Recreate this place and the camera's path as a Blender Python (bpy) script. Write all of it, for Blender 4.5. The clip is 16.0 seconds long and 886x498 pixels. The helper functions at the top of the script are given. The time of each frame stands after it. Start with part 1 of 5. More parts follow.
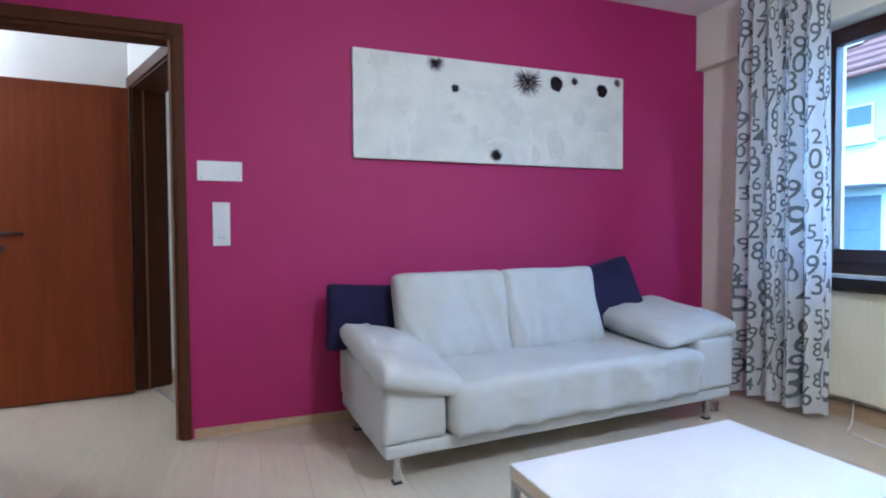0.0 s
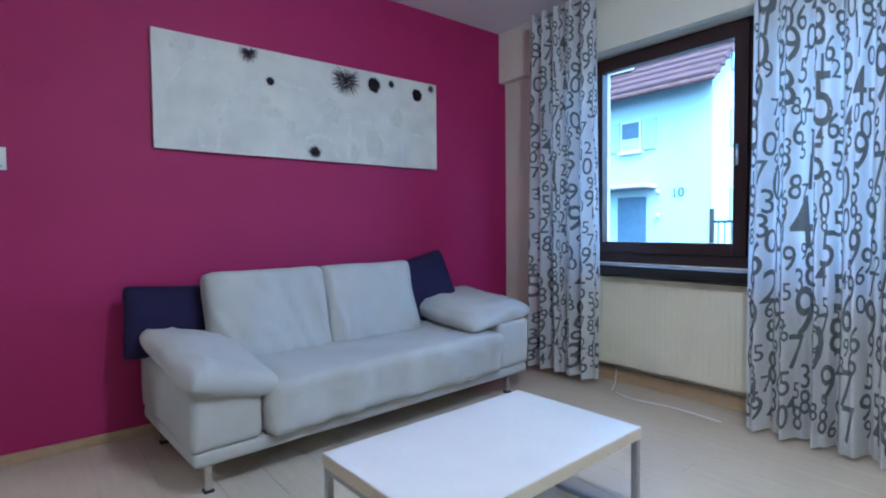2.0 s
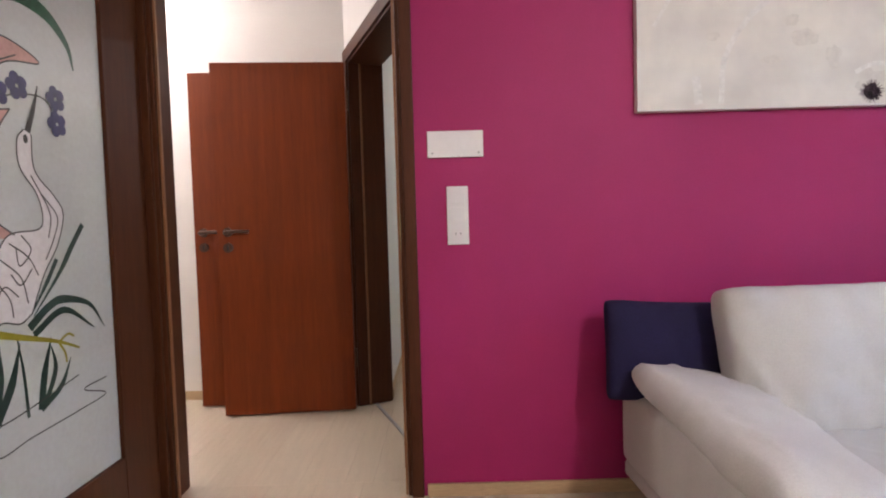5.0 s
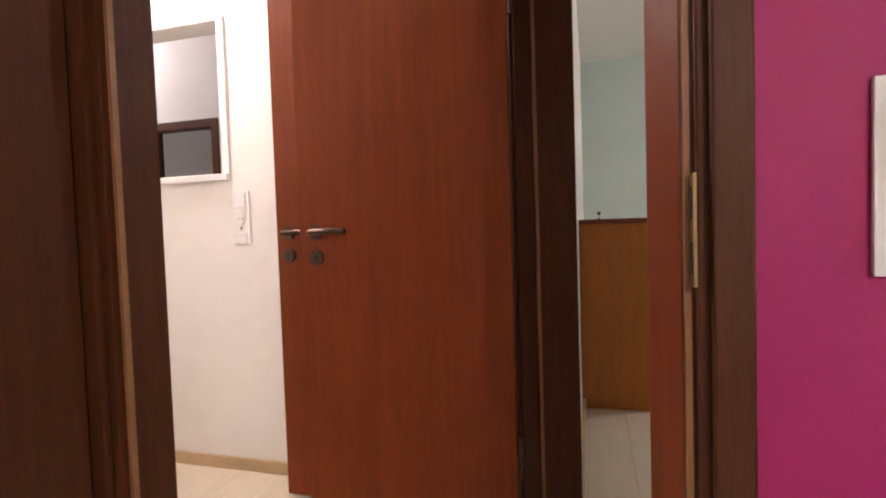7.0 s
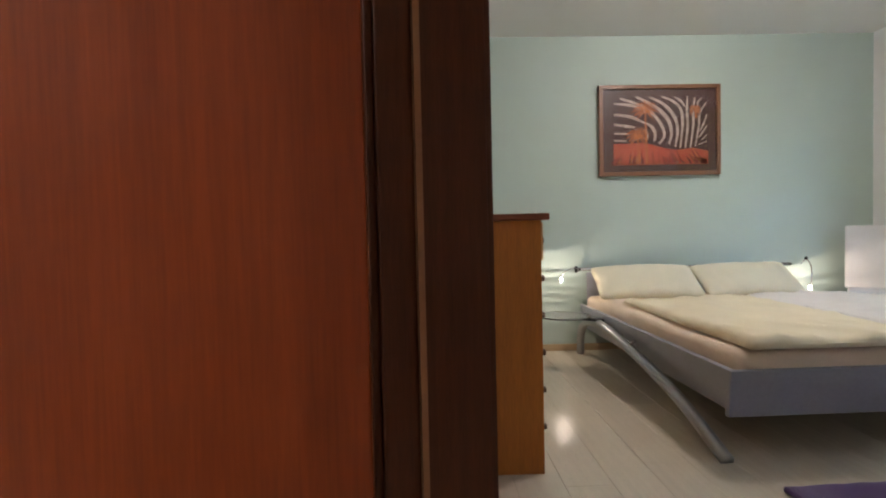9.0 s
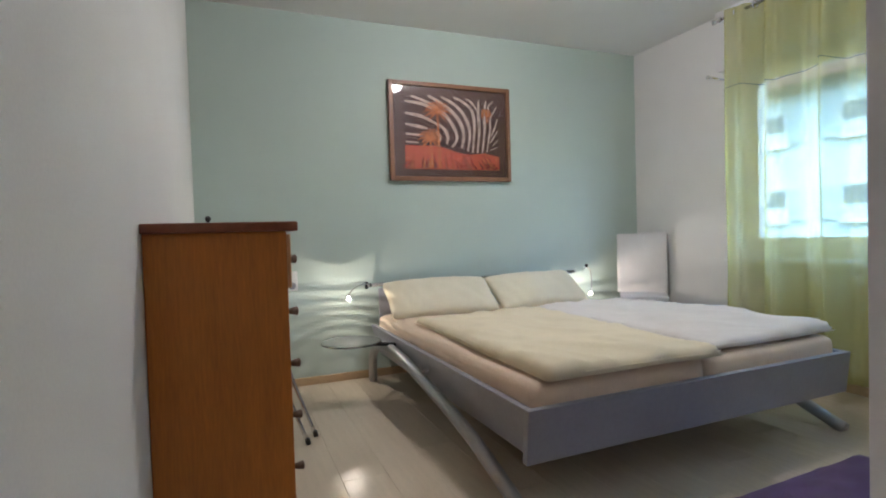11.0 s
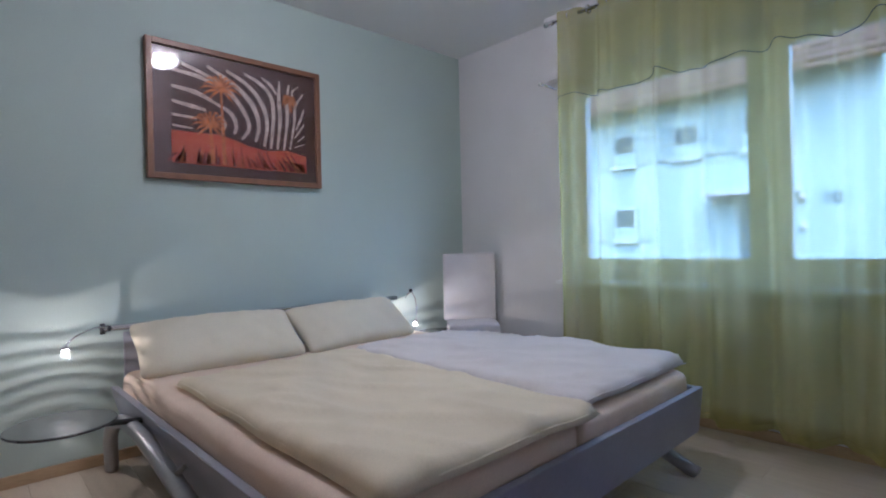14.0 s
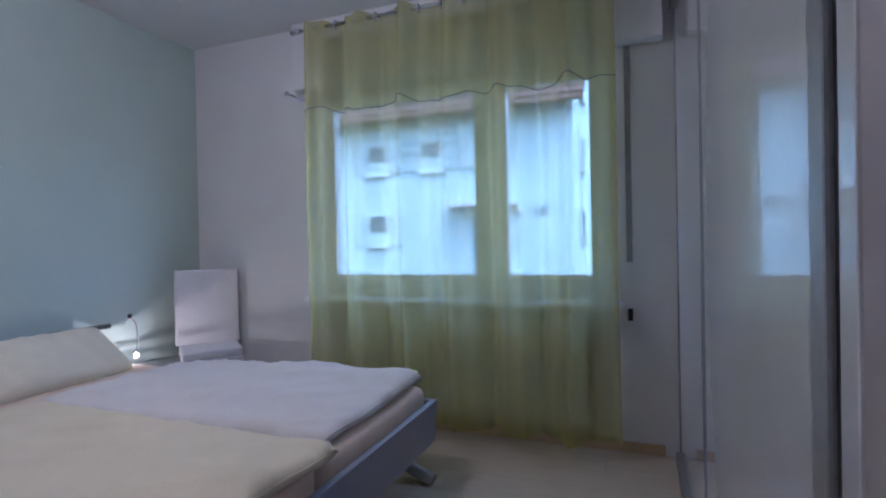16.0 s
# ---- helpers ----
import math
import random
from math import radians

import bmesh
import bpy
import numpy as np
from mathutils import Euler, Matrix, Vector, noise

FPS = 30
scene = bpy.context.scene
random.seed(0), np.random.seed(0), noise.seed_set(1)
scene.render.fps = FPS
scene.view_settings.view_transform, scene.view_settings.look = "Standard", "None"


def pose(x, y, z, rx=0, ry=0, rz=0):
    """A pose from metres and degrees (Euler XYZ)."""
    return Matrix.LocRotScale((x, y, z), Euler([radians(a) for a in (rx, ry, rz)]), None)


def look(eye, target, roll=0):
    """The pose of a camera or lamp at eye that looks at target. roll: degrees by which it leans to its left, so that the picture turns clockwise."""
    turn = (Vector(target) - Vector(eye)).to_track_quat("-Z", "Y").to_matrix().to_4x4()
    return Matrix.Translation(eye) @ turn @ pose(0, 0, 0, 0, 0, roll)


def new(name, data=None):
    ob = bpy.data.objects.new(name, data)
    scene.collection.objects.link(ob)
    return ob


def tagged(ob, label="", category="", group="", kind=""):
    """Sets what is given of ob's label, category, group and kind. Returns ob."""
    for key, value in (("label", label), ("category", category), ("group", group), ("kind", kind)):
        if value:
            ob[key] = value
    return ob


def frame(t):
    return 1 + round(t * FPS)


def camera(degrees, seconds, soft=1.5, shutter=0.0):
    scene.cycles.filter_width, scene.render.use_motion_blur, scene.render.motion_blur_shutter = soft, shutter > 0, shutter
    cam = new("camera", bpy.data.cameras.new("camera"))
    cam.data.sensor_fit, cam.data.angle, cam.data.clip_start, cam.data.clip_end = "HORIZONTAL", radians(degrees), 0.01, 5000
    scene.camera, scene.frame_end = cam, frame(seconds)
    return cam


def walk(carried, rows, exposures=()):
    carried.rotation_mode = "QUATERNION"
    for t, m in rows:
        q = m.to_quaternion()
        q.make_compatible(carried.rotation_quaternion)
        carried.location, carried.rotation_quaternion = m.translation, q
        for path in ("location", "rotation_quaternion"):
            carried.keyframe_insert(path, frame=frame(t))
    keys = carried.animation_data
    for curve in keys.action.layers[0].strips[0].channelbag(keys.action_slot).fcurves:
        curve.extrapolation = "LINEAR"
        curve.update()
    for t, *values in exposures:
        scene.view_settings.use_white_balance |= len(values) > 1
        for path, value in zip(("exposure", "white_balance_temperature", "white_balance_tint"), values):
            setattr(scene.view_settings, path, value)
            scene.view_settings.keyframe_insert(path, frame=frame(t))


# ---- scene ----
cam = camera(81, 16.0, 2.0)
PATH = [
    (0, (0.260, -2.893, 1.036), (0.957, -1.019, 0.976), -0.4),
    (0.5, (0.286, -2.949, 1.068), (1.208, -1.176, 0.990), -0.5),
    (1, (0.281, -2.997, 1.063), (1.365, -1.318, 0.982), -0.5),
    (1.5, (0.272, -3.027, 1.052), (1.465, -1.425, 0.968), -0.5),
    (2, (0.283, -2.997, 1.039), (1.535, -1.440, 0.957), -0.6),
    (2.5, (0.311, -2.963, 1.042), (1.507, -1.362, 0.953), -0.8),
    (3, (0.340, -2.837, 1.022), (1.359, -1.117, 0.952), -0.9),
    (3.5, (0.335, -2.673, 0.997), (1.053, -0.807, 0.945), -1.1),
    (4, (0.231, -2.493, 0.988), (0.638, -0.536, 0.939), -1.0),
    (4.5, (0.126, -2.248, 1.034), (0.293, -0.256, 0.960), -1.3),
    (5, (0.066, -1.986, 1.058), (0.065, 0.012, 0.965), -1.6),
    (7.5, (-0.258, -0.416, 1.044), (-0.843, 1.495, 0.969), -1.8),
    (8, (-0.284, -0.196, 1.022), (-0.793, 1.737, 0.964), -1.9),
    (8.5, (-0.349, -0.002, 1.026), (-0.615, 1.979, 0.956), -1.6),
    (9, (-0.375, 0.235, 1.004), (-0.324, 2.233, 0.940), -1.3),
    (9.5, (-0.283, 0.412, 1.005), (0.015, 2.388, 0.942), -1.4),
    (10, (-0.225, 0.539, 1.006), (0.299, 2.469, 0.947), -1.6),
    (12.5, (0.216, 1.175, 1.051), (1.033, 3.000, 1.000), -1.7),
    (13, (0.268, 1.287, 1.057), (1.125, 3.093, 1.012), -1.5),
    (13.5, (0.311, 1.380, 1.063), (1.380, 3.069, 1.026), -1.3),
    (14, (0.325, 1.462, 1.033), (1.682, 2.932, 1.027), -1.3),
    (14.5, (0.313, 1.479, 1.047), (1.893, 2.706, 1.031), -1.3),
    (15, (0.385, 1.474, 1.047), (2.082, 2.532, 1.034), -1.3),
    (15.5, (0.425, 1.454, 1.078), (2.189, 2.396, 1.070), -1.3),
    (16, (0.431, 1.455, 1.130), (2.298, 2.174, 1.108), -1.2),
]
TONE = [(0, 3.2, 4700, 8), (1.0, 2.75, 4500, 8), (3.0, 2.65, 4550, 6), (3.6, 2.65, 5000, 6), (4.0, 2.9, 5500, 12), (4.5, 2.95, 5800, 18), (5, 3.25, 6050, 22), (7.5, 3.42, 6400, 25), (8.2, 3.27, 6300, 22), (10, 3.3, 5950, 17), (12.5, 3.0, 5500, 21), (14, 2.75, 5180, 27), (16, 2.47, 4960, 32)]
walk(cam, [(t, look(eye, target, roll)) for t, eye, target, roll in PATH], TONE)
SKY, SUN = 0.26, 0.1
FILL_L, BULB_H, BULB_B, BULB_S = 5.7, 2.15, 0.25, 0.34

# ---- light ----
world = bpy.data.worlds.new("world")
scene.world = world
world.use_nodes = True
wn = world.node_tree
sky = wn.nodes.new("ShaderNodeTexSky")
sky.sky_type = "NISHITA"
sky.sun_disc = False
sky.dust_density = 4
sky.sun_elevation, sky.sun_rotation = radians(54), radians(213.7)
wn.links.new(sky.outputs[0], wn.nodes["Background"].inputs[0])
wn.nodes["Background"].inputs[1].default_value = SKY


def lamp(name, kind, where, energy, color, size=0.1, aim=None):
    data = bpy.data.lights.new(name, kind)
    data.energy, data.color = energy, color
    if kind == "SUN":
        data.angle = size
    elif kind == "AREA":
        data.shape, data.size, data.size_y = "RECTANGLE", size[0], size[1]
    else:
        data.shadow_soft_size = size
    ob = new(name, data)
    ob.matrix_world = look(where, aim) if aim else Matrix.Translation(where)
    return ob


lamp("sun", "SUN", (0, 0, 20), SUN, (1.0, 0.95, 0.88), radians(12), (6, 9, 5))
# Fill light out of view in the living room; its fixture is assumed.
lamp("fill_living", "POINT", (1.25, -2.8, 2.24), FILL_L, (1.0, 0.90, 0.82), 0.09)
lamp("bulb_hall", "POINT", (-2.05, 0.95, 2.505), BULB_H, (1.0, 0.86, 0.74), 0.05)
lamp("bulb_bedroom", "POINT", (1.47, 3.05, 2.505), BULB_B, (1.0, 0.90, 0.82), 0.05)
# Unseen fill with no fixture, placed to light the kitchen and its partition.
lamp("fill_kitchen", "POINT", (-3.35, 1.72, 2.2), 2.0, (1.0, 0.95, 0.9), 0.12)
lamp("bulb_bedside_l", "POINT", (0.637, 4.22, 0.62), BULB_S, (1.0, 0.85, 0.62), 0.0008)
lamp("bulb_bedside_r", "POINT", (2.655, 4.29, 0.505), BULB_S * 1.2, (1.0, 0.85, 0.62), 0.0008)


# ---- materials ----
def mat(name, color, rough=0.5, metal=0.0, vary=0.08, scale=6.0, fine=60.0, bump=0.0, stretch=(1, 1, 1), second=None, coat=0.0,
        transmission=0.0, sheen=0.0, random_piece=0.0, crease=0.0):
    """A principled material: its colour drifts at two scales, with fine relief."""
    m = bpy.data.materials.new(name)
    m.use_nodes = True
    n, l = m.node_tree.nodes, m.node_tree.links
    p = n["Principled BSDF"]
    p.inputs["Roughness"].default_value, p.inputs["Metallic"].default_value = rough, metal
    p.inputs["Coat Weight"].default_value = coat
    p.inputs["Transmission Weight"].default_value = transmission
    p.inputs["Sheen Weight"].default_value = sheen
    c = n.new("ShaderNodeTexCoord")
    mp = n.new("ShaderNodeMapping")
    mp.inputs["Scale"].default_value = stretch
    l.new(c.outputs["Object"], mp.inputs["Vector"])
    big, small = n.new("ShaderNodeTexNoise"), n.new("ShaderNodeTexNoise")
    big.inputs["Scale"].default_value, small.inputs["Scale"].default_value = scale, fine
    big.inputs["Detail"].default_value, small.inputs["Detail"].default_value = 4, 5
    l.new(mp.outputs[0], big.inputs["Vector"]), l.new(mp.outputs[0], small.inputs["Vector"])
    ramp = n.new("ShaderNodeMix")
    ramp.data_type = "RGBA"
    other = second or tuple(max(0, x * (1 - 2.2 * vary)) for x in color)
    ramp.inputs["A"].default_value, ramp.inputs["B"].default_value = (*color, 1), (*other, 1)
    add = n.new("ShaderNodeMath")
    add.operation = "MULTIPLY_ADD"
    add.inputs[1].default_value, add.inputs[2].default_value = 0.5, 0.0
    l.new(small.outputs["Fac"], add.inputs[0])
    mid = n.new("ShaderNodeMath")
    mid.operation = "MULTIPLY_ADD"
    mid.inputs[1].default_value = 0.5
    l.new(big.outputs["Fac"], mid.inputs[0]), l.new(add.outputs[0], mid.inputs[2])
    rng = n.new("ShaderNodeMapRange")
    rng.inputs["From Min"].default_value, rng.inputs["From Max"].default_value = 0.35, 0.65
    l.new(mid.outputs[0], rng.inputs["Value"]), l.new(rng.outputs[0], ramp.inputs["Factor"])
    out = ramp.outputs["Result"]
    if random_piece:
        info, hsv, r2 = n.new("ShaderNodeObjectInfo"), n.new("ShaderNodeHueSaturation"), n.new("ShaderNodeMapRange")
        r2.inputs["To Min"].default_value, r2.inputs["To Max"].default_value = 1 - random_piece, 1 + random_piece
        l.new(info.outputs["Random"], r2.inputs["Value"]), l.new(r2.outputs[0], hsv.inputs["Value"]), l.new(out, hsv.inputs["Color"])
        out = hsv.outputs["Color"]
    l.new(out, p.inputs["Base Color"])
    if bump:
        b = n.new("ShaderNodeBump")
        b.inputs["Strength"].default_value, b.inputs["Distance"].default_value = bump, 0.004
        l.new(small.outputs["Fac"], b.inputs["Height"]), l.new(b.outputs[0], p.inputs["Normal"])
    if crease:
        fold, b2 = n.new("ShaderNodeTexNoise"), n.new("ShaderNodeBump")
        fold.inputs["Scale"].default_value = 5.0
        fold.inputs["Detail"].default_value, fold.inputs["Distortion"].default_value = 4, 1.6
        fold.noise_type = "RIDGED_MULTIFRACTAL"
        b2.inputs["Strength"].default_value, b2.inputs["Distance"].default_value = crease, 0.012
        l.new(c.outputs["Object"], fold.inputs["Vector"]), l.new(fold.outputs["Fac"], b2.inputs["Height"])
        if bump:
            l.new(b.outputs[0], b2.inputs["Normal"])
        l.new(b2.outputs[0], p.inputs["Normal"])
    return m


def glow(name, color, strength):
    m = bpy.data.materials.new(name)
    m.use_nodes = True
    p = m.node_tree.nodes["Principled BSDF"]
    p.inputs["Base Color"].default_value = (*color, 1)
    p.inputs["Emission Color"].default_value, p.inputs["Emission Strength"].default_value = (*color, 1), strength
    return m


def sheer(name, color, see, pass_color, through_share=0.5, backlit=None):
    """Thin cloth: part of the light goes straight through, part is spread."""
    m = bpy.data.materials.new(name)
    m.use_nodes = True
    n, l = m.node_tree.nodes, m.node_tree.links
    out = n["Material Output"]
    n.remove(n["Principled BSDF"])
    tr, tl, df, a, b = (n.new(k) for k in ("ShaderNodeBsdfTransparent", "ShaderNodeBsdfTranslucent", "ShaderNodeBsdfDiffuse", "ShaderNodeMixShader", "ShaderNodeMixShader"))
    c, wave, mx = n.new("ShaderNodeTexCoord"), n.new("ShaderNodeTexNoise"), n.new("ShaderNodeMix")
    wave.inputs["Scale"].default_value, wave.inputs["Detail"].default_value = 9, 5
    mx.data_type = "RGBA"
    mx.inputs["A"].default_value, mx.inputs["B"].default_value = (*color, 1), (*[x * 0.75 for x in color], 1)
    l.new(c.outputs["Object"], wave.inputs["Vector"]), l.new(wave.outputs["Fac"], mx.inputs["Factor"])
    l.new(mx.outputs["Result"], df.inputs[0])
    if backlit:
        tl.inputs[0].default_value = (*backlit, 1)
    else:
        l.new(mx.outputs["Result"], tl.inputs[0])
    tr.inputs[0].default_value = (*pass_color, 1)
    a.inputs[0].default_value, b.inputs[0].default_value = through_share, see
    l.new(df.outputs[0], a.inputs[1]), l.new(tl.outputs[0], a.inputs[2])
    l.new(a.outputs[0], b.inputs[1]), l.new(tr.outputs[0], b.inputs[2])
    l.new(b.outputs[0], out.inputs["Surface"])
    return m


M_PINK = mat("magenta_wall_paint", (0.375, 0.008, 0.118), 0.62, vary=0.05, scale=2, fine=120, bump=0.12)
M_CREAM = mat("cream_wall_paint", (0.80, 0.765, 0.63), 0.75, vary=0.03, scale=2, fine=140, bump=0.12)
M_WHITE = mat("white_wall_paint", (0.80, 0.78, 0.75), 0.75, vary=0.03, scale=2, fine=140, bump=0.12)
M_GREEN = mat("pale_green_wall_paint", (0.49, 0.585, 0.535), 0.75, vary=0.03, scale=1.5, fine=140, bump=0.12)
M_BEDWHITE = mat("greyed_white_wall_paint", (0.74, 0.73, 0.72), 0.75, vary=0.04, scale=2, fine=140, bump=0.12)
M_CEIL = mat("ceiling_paint", (0.78, 0.78, 0.76), 0.85, vary=0.02, scale=2, fine=160, bump=0.15)
M_LAMINATE = mat("whitewashed_laminate", (0.67, 0.58, 0.45), 0.24, vary=0.05, scale=3, fine=26, bump=0.03, stretch=(12, 1, 1), random_piece=0.02)
M_GAP = mat("joint_shadow", (0.56, 0.48, 0.37), 0.7)
M_SKIRT = mat("maple_skirting", (0.56, 0.40, 0.23), 0.4, vary=0.12, scale=3, fine=30, stretch=(1, 1, 8))
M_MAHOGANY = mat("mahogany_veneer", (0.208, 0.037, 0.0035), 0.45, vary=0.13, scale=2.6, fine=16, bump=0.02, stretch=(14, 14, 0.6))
M_WENGE = mat("dark_brown_door_frame", (0.09, 0.026, 0.008), 0.48, vary=0.16, scale=4, fine=24, bump=0.03, stretch=(14, 14, 0.8))
for m in (M_MAHOGANY, M_WENGE):
    m.node_tree.nodes["Principled BSDF"].inputs["Specular IOR Level"].default_value = 0.25
M_SEAL = mat("light_rebate_strip", (0.30, 0.14, 0.06), 0.4)
M_BRASS = mat("worn_brass", (0.40, 0.29, 0.15), 0.45, 1.0, vary=0.12)
M_BRONZE = mat("dark_bronze_handle", (0.10, 0.06, 0.045), 0.28, 0.9)
M_CHROME = mat("chrome", (0.72, 0.72, 0.74), 0.16, 1.0, vary=0.04)
M_STEEL = mat("satin_silver_paint", (0.42, 0.42, 0.43), 0.38, 0.55, vary=0.05)
M_TRAY = mat("dark_polished_tray", (0.20, 0.20, 0.20), 0.26, 0.7, vary=0.05)
M_GREYBED = mat("silver_grey_bed_board", (0.36, 0.37, 0.42), 0.40, 0.25, vary=0.05)
M_SOFA = mat("pale_grey_microfibre", (0.545, 0.545, 0.525), 0.92, vary=0.06, scale=5, fine=220, bump=0.25, sheen=0.08, crease=0.3)
M_NAVY = mat("navy_cushion_cloth", (0.013, 0.009, 0.060), 0.9, vary=0.15, scale=6, fine=200, bump=0.25)
M_TABLE = mat("white_foil_tabletop", (0.80, 0.80, 0.80), 0.22, vary=0.02)
M_TABLEEDGE = mat("cream_table_edge", (0.72, 0.64, 0.50), 0.4, vary=0.04)
M_PLASTIC = mat("white_plastic", (0.80, 0.80, 0.80), 0.35, vary=0.02)
M_DARKHOLE = mat("socket_hole", (0.03, 0.03, 0.03), 0.6)
M_GREYBOX = mat("grey_plastic", (0.36, 0.36, 0.42), 0.5)
M_WINBROWN = mat("dark_brown_window_frame", (0.035, 0.016, 0.014), 0.35, vary=0.1, stretch=(10, 10, 1))
M_SILL = mat("pale_marble_sill", (0.62, 0.62, 0.60), 0.25, vary=0.12, scale=8, fine=40)
M_BLACK = mat("black_edge", (0.012, 0.012, 0.013), 0.35)
M_RADIATOR = mat("cream_radiator_enamel", (0.80, 0.74, 0.56), 0.4, vary=0.02)
M_CURTAIN = sheer("white_printed_curtain", (0.93, 0.93, 0.93), 0.02, (0.9, 0.95, 1.0), 0.48)
M_PRINT = mat("grey_curtain_print", (0.17, 0.18, 0.18), 0.85, vary=0.1)
M_LIME = sheer("lime_sheer_curtain", (0.65, 0.54, 0.12), 0.42, (0.84, 0.95, 0.90), 0.62, (0.68, 0.64, 0.30))
M_SEAM = mat("dark_curtain_seam", (0.08, 0.10, 0.06), 0.8)
M_CANVAS = mat("grey_white_canvas", (0.78, 0.78, 0.73), 0.8, vary=0.1, scale=4, fine=9, second=(0.64, 0.64, 0.61), bump=0.04)
M_CANVASLIGHT = mat("pale_canvas_mark", (0.82, 0.83, 0.80), 0.8, vary=0.1, scale=20)
M_CANVASGREY = mat("soft_grey_canvas_mark", (0.715, 0.712, 0.668), 0.8, vary=0.07, scale=25)
M_INK = mat("ink_plum_black", (0.050, 0.034, 0.048), 0.8, vary=0.3, scale=60)
M_INKSOFT = mat("ink_grey_plum", (0.20, 0.15, 0.19), 0.8, vary=0.3, scale=60)
M_SHEET = mat("cream_bedsheet", (0.80, 0.64, 0.49), 0.9, vary=0.06, scale=6, fine=200, bump=0.15, crease=0.2)
M_DUVET = mat("cream_duvet_cotton", (0.80, 0.70, 0.50), 0.9, vary=0.05, scale=6, fine=180, bump=0.15, crease=0.2)
M_DUVETW = mat("white_duvet_cotton", (0.80, 0.74, 0.68), 0.9, vary=0.05, scale=6, fine=180, bump=0.15, crease=0.2)
M_PILLOW = mat("cream_pillow_cotton", (0.80, 0.73, 0.55), 0.9, vary=0.05, scale=6, fine=180, bump=0.15, crease=0.2)
M_CHERRY = mat("cherry_carcass", (0.54, 0.18, 0.018), 0.5, vary=0.14, scale=3, fine=20, stretch=(8, 8, 0.7))
M_DRESSTOP = mat("reddish_dresser_top", (0.24, 0.07, 0.03), 0.3, vary=0.12, stretch=(8, 1, 8))
M_PINE = mat("pine_drawer_front", (0.64, 0.38, 0.17), 0.4, vary=0.07, scale=3, fine=22, stretch=(8, 0.8, 8))
M_KNOB = mat("antique_knob", (0.16, 0.10, 0.07), 0.4, 0.5)
M_RUG = mat("purple_rug_pile", (0.075, 0.013, 0.135), 0.95, vary=0.25, scale=14, fine=160, bump=0.6, sheen=0.4)
M_CHAIR = mat("white_chair_cover", (0.72, 0.70, 0.70), 0.85, vary=0.05, scale=8, fine=180, bump=0.12)
M_GLOSS = mat("white_gloss_door", (0.64, 0.64, 0.66), 0.10, vary=0.02, coat=0.4)
M_GREYPROF = mat("grey_aluminium_profile", (0.36, 0.36, 0.37), 0.42, 0.35)
M_FRAMEBROWN = mat("brown_picture_frame", (0.26, 0.12, 0.06), 0.4, vary=0.15, stretch=(4, 4, 4))
M_MATBROWN = mat("dark_brown_passepartout", (0.050, 0.016, 0.010), 0.5)
M_ZEBWHITE = mat("zebra_cream_stripe", (0.50, 0.40, 0.34), 0.7, vary=0.28, scale=20)
M_ZEBDARK = mat("zebra_dark_stripe", (0.060, 0.020, 0.016), 0.7, vary=0.3, scale=20)
M_ZEBRED = mat("burnt_orange_ground", (0.30, 0.028, 0.016), 0.7, vary=0.3, scale=18, second=(0.36, 0.09, 0.03))
M_EMBER = mat("dark_red_streak", (0.16, 0.016, 0.010), 0.7, vary=0.3, scale=20)
M_PALM = mat("rust_palm", (0.50, 0.16, 0.04), 0.7, vary=0.3, scale=30)
M_SATIN = mat("satin_door_glass", (0.55, 0.60, 0.58), 0.35, vary=0.05, scale=3)
M_LEAD = mat("dark_grey_outline", (0.06, 0.065, 0.06), 0.5)
M_PAINTGREEN = mat("glass_paint_green", (0.02, 0.11, 0.055), 0.35, vary=0.2, scale=12)
M_PAINTTEAL = mat("glass_paint_dark_green", (0.025, 0.07, 0.055), 0.35, vary=0.2, scale=12)
M_PAINTPINK = mat("glass_paint_salmon", (0.62, 0.36, 0.30), 0.35, vary=0.12, scale=10)
M_PAINTWHITE = mat("glass_paint_white", (0.78, 0.78, 0.78), 0.35)
M_PAINTBLUE = mat("glass_paint_blue", (0.03, 0.03, 0.14), 0.35, vary=0.2)
M_PAINTYELLOW = mat("glass_paint_olive", (0.34, 0.32, 0.03), 0.35)
M_BULB = glow("warm_bulb_glass", (1.0, 0.86, 0.66), 25)
M_DOME = glow("opal_lamp_glass", (1.0, 0.92, 0.80), 9)
# White render; the daylight's cyan cast and a dimming are put into its colour.
M_HOUSE = mat("white_render_daylight_cast", (0.29, 0.395, 0.42), 0.9, vary=0.04, scale=0.8, fine=60, bump=0.2)
M_HOUSE2 = mat("pale_yellow_facade", (0.66, 0.66, 0.60), 0.9, vary=0.05, scale=0.8, fine=60, bump=0.2)
M_ROOF = mat("red_brown_roof_tile", (0.075, 0.036, 0.036), 0.8, vary=0.2, scale=3, fine=30)
# White street frames, dimmed and blued in the colour to match the outdoor light.
M_STREETFRAME = mat("street_frame_daylight_cast", (0.42, 0.50, 0.52), 0.6, vary=0.05)
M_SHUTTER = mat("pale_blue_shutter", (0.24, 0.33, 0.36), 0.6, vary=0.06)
M_DARKGLASS = mat("dark_window_glass", (0.045, 0.08, 0.11), 0.35, vary=0.1)
M_BLUEDOOR = mat("blue_grey_house_door", (0.05, 0.09, 0.13), 0.5, vary=0.1)
M_ASPHALT = mat("asphalt", (0.05, 0.05, 0.052), 0.9, vary=0.15, scale=3, fine=120, bump=0.4)
M_HEDGE = mat("hedge_leaf", (0.05, 0.09, 0.03), 0.8, vary=0.3, scale=14)
M_PICGLASS = mat("picture_glass", (1, 1, 1), 0.0, vary=0.0, transmission=1.0)
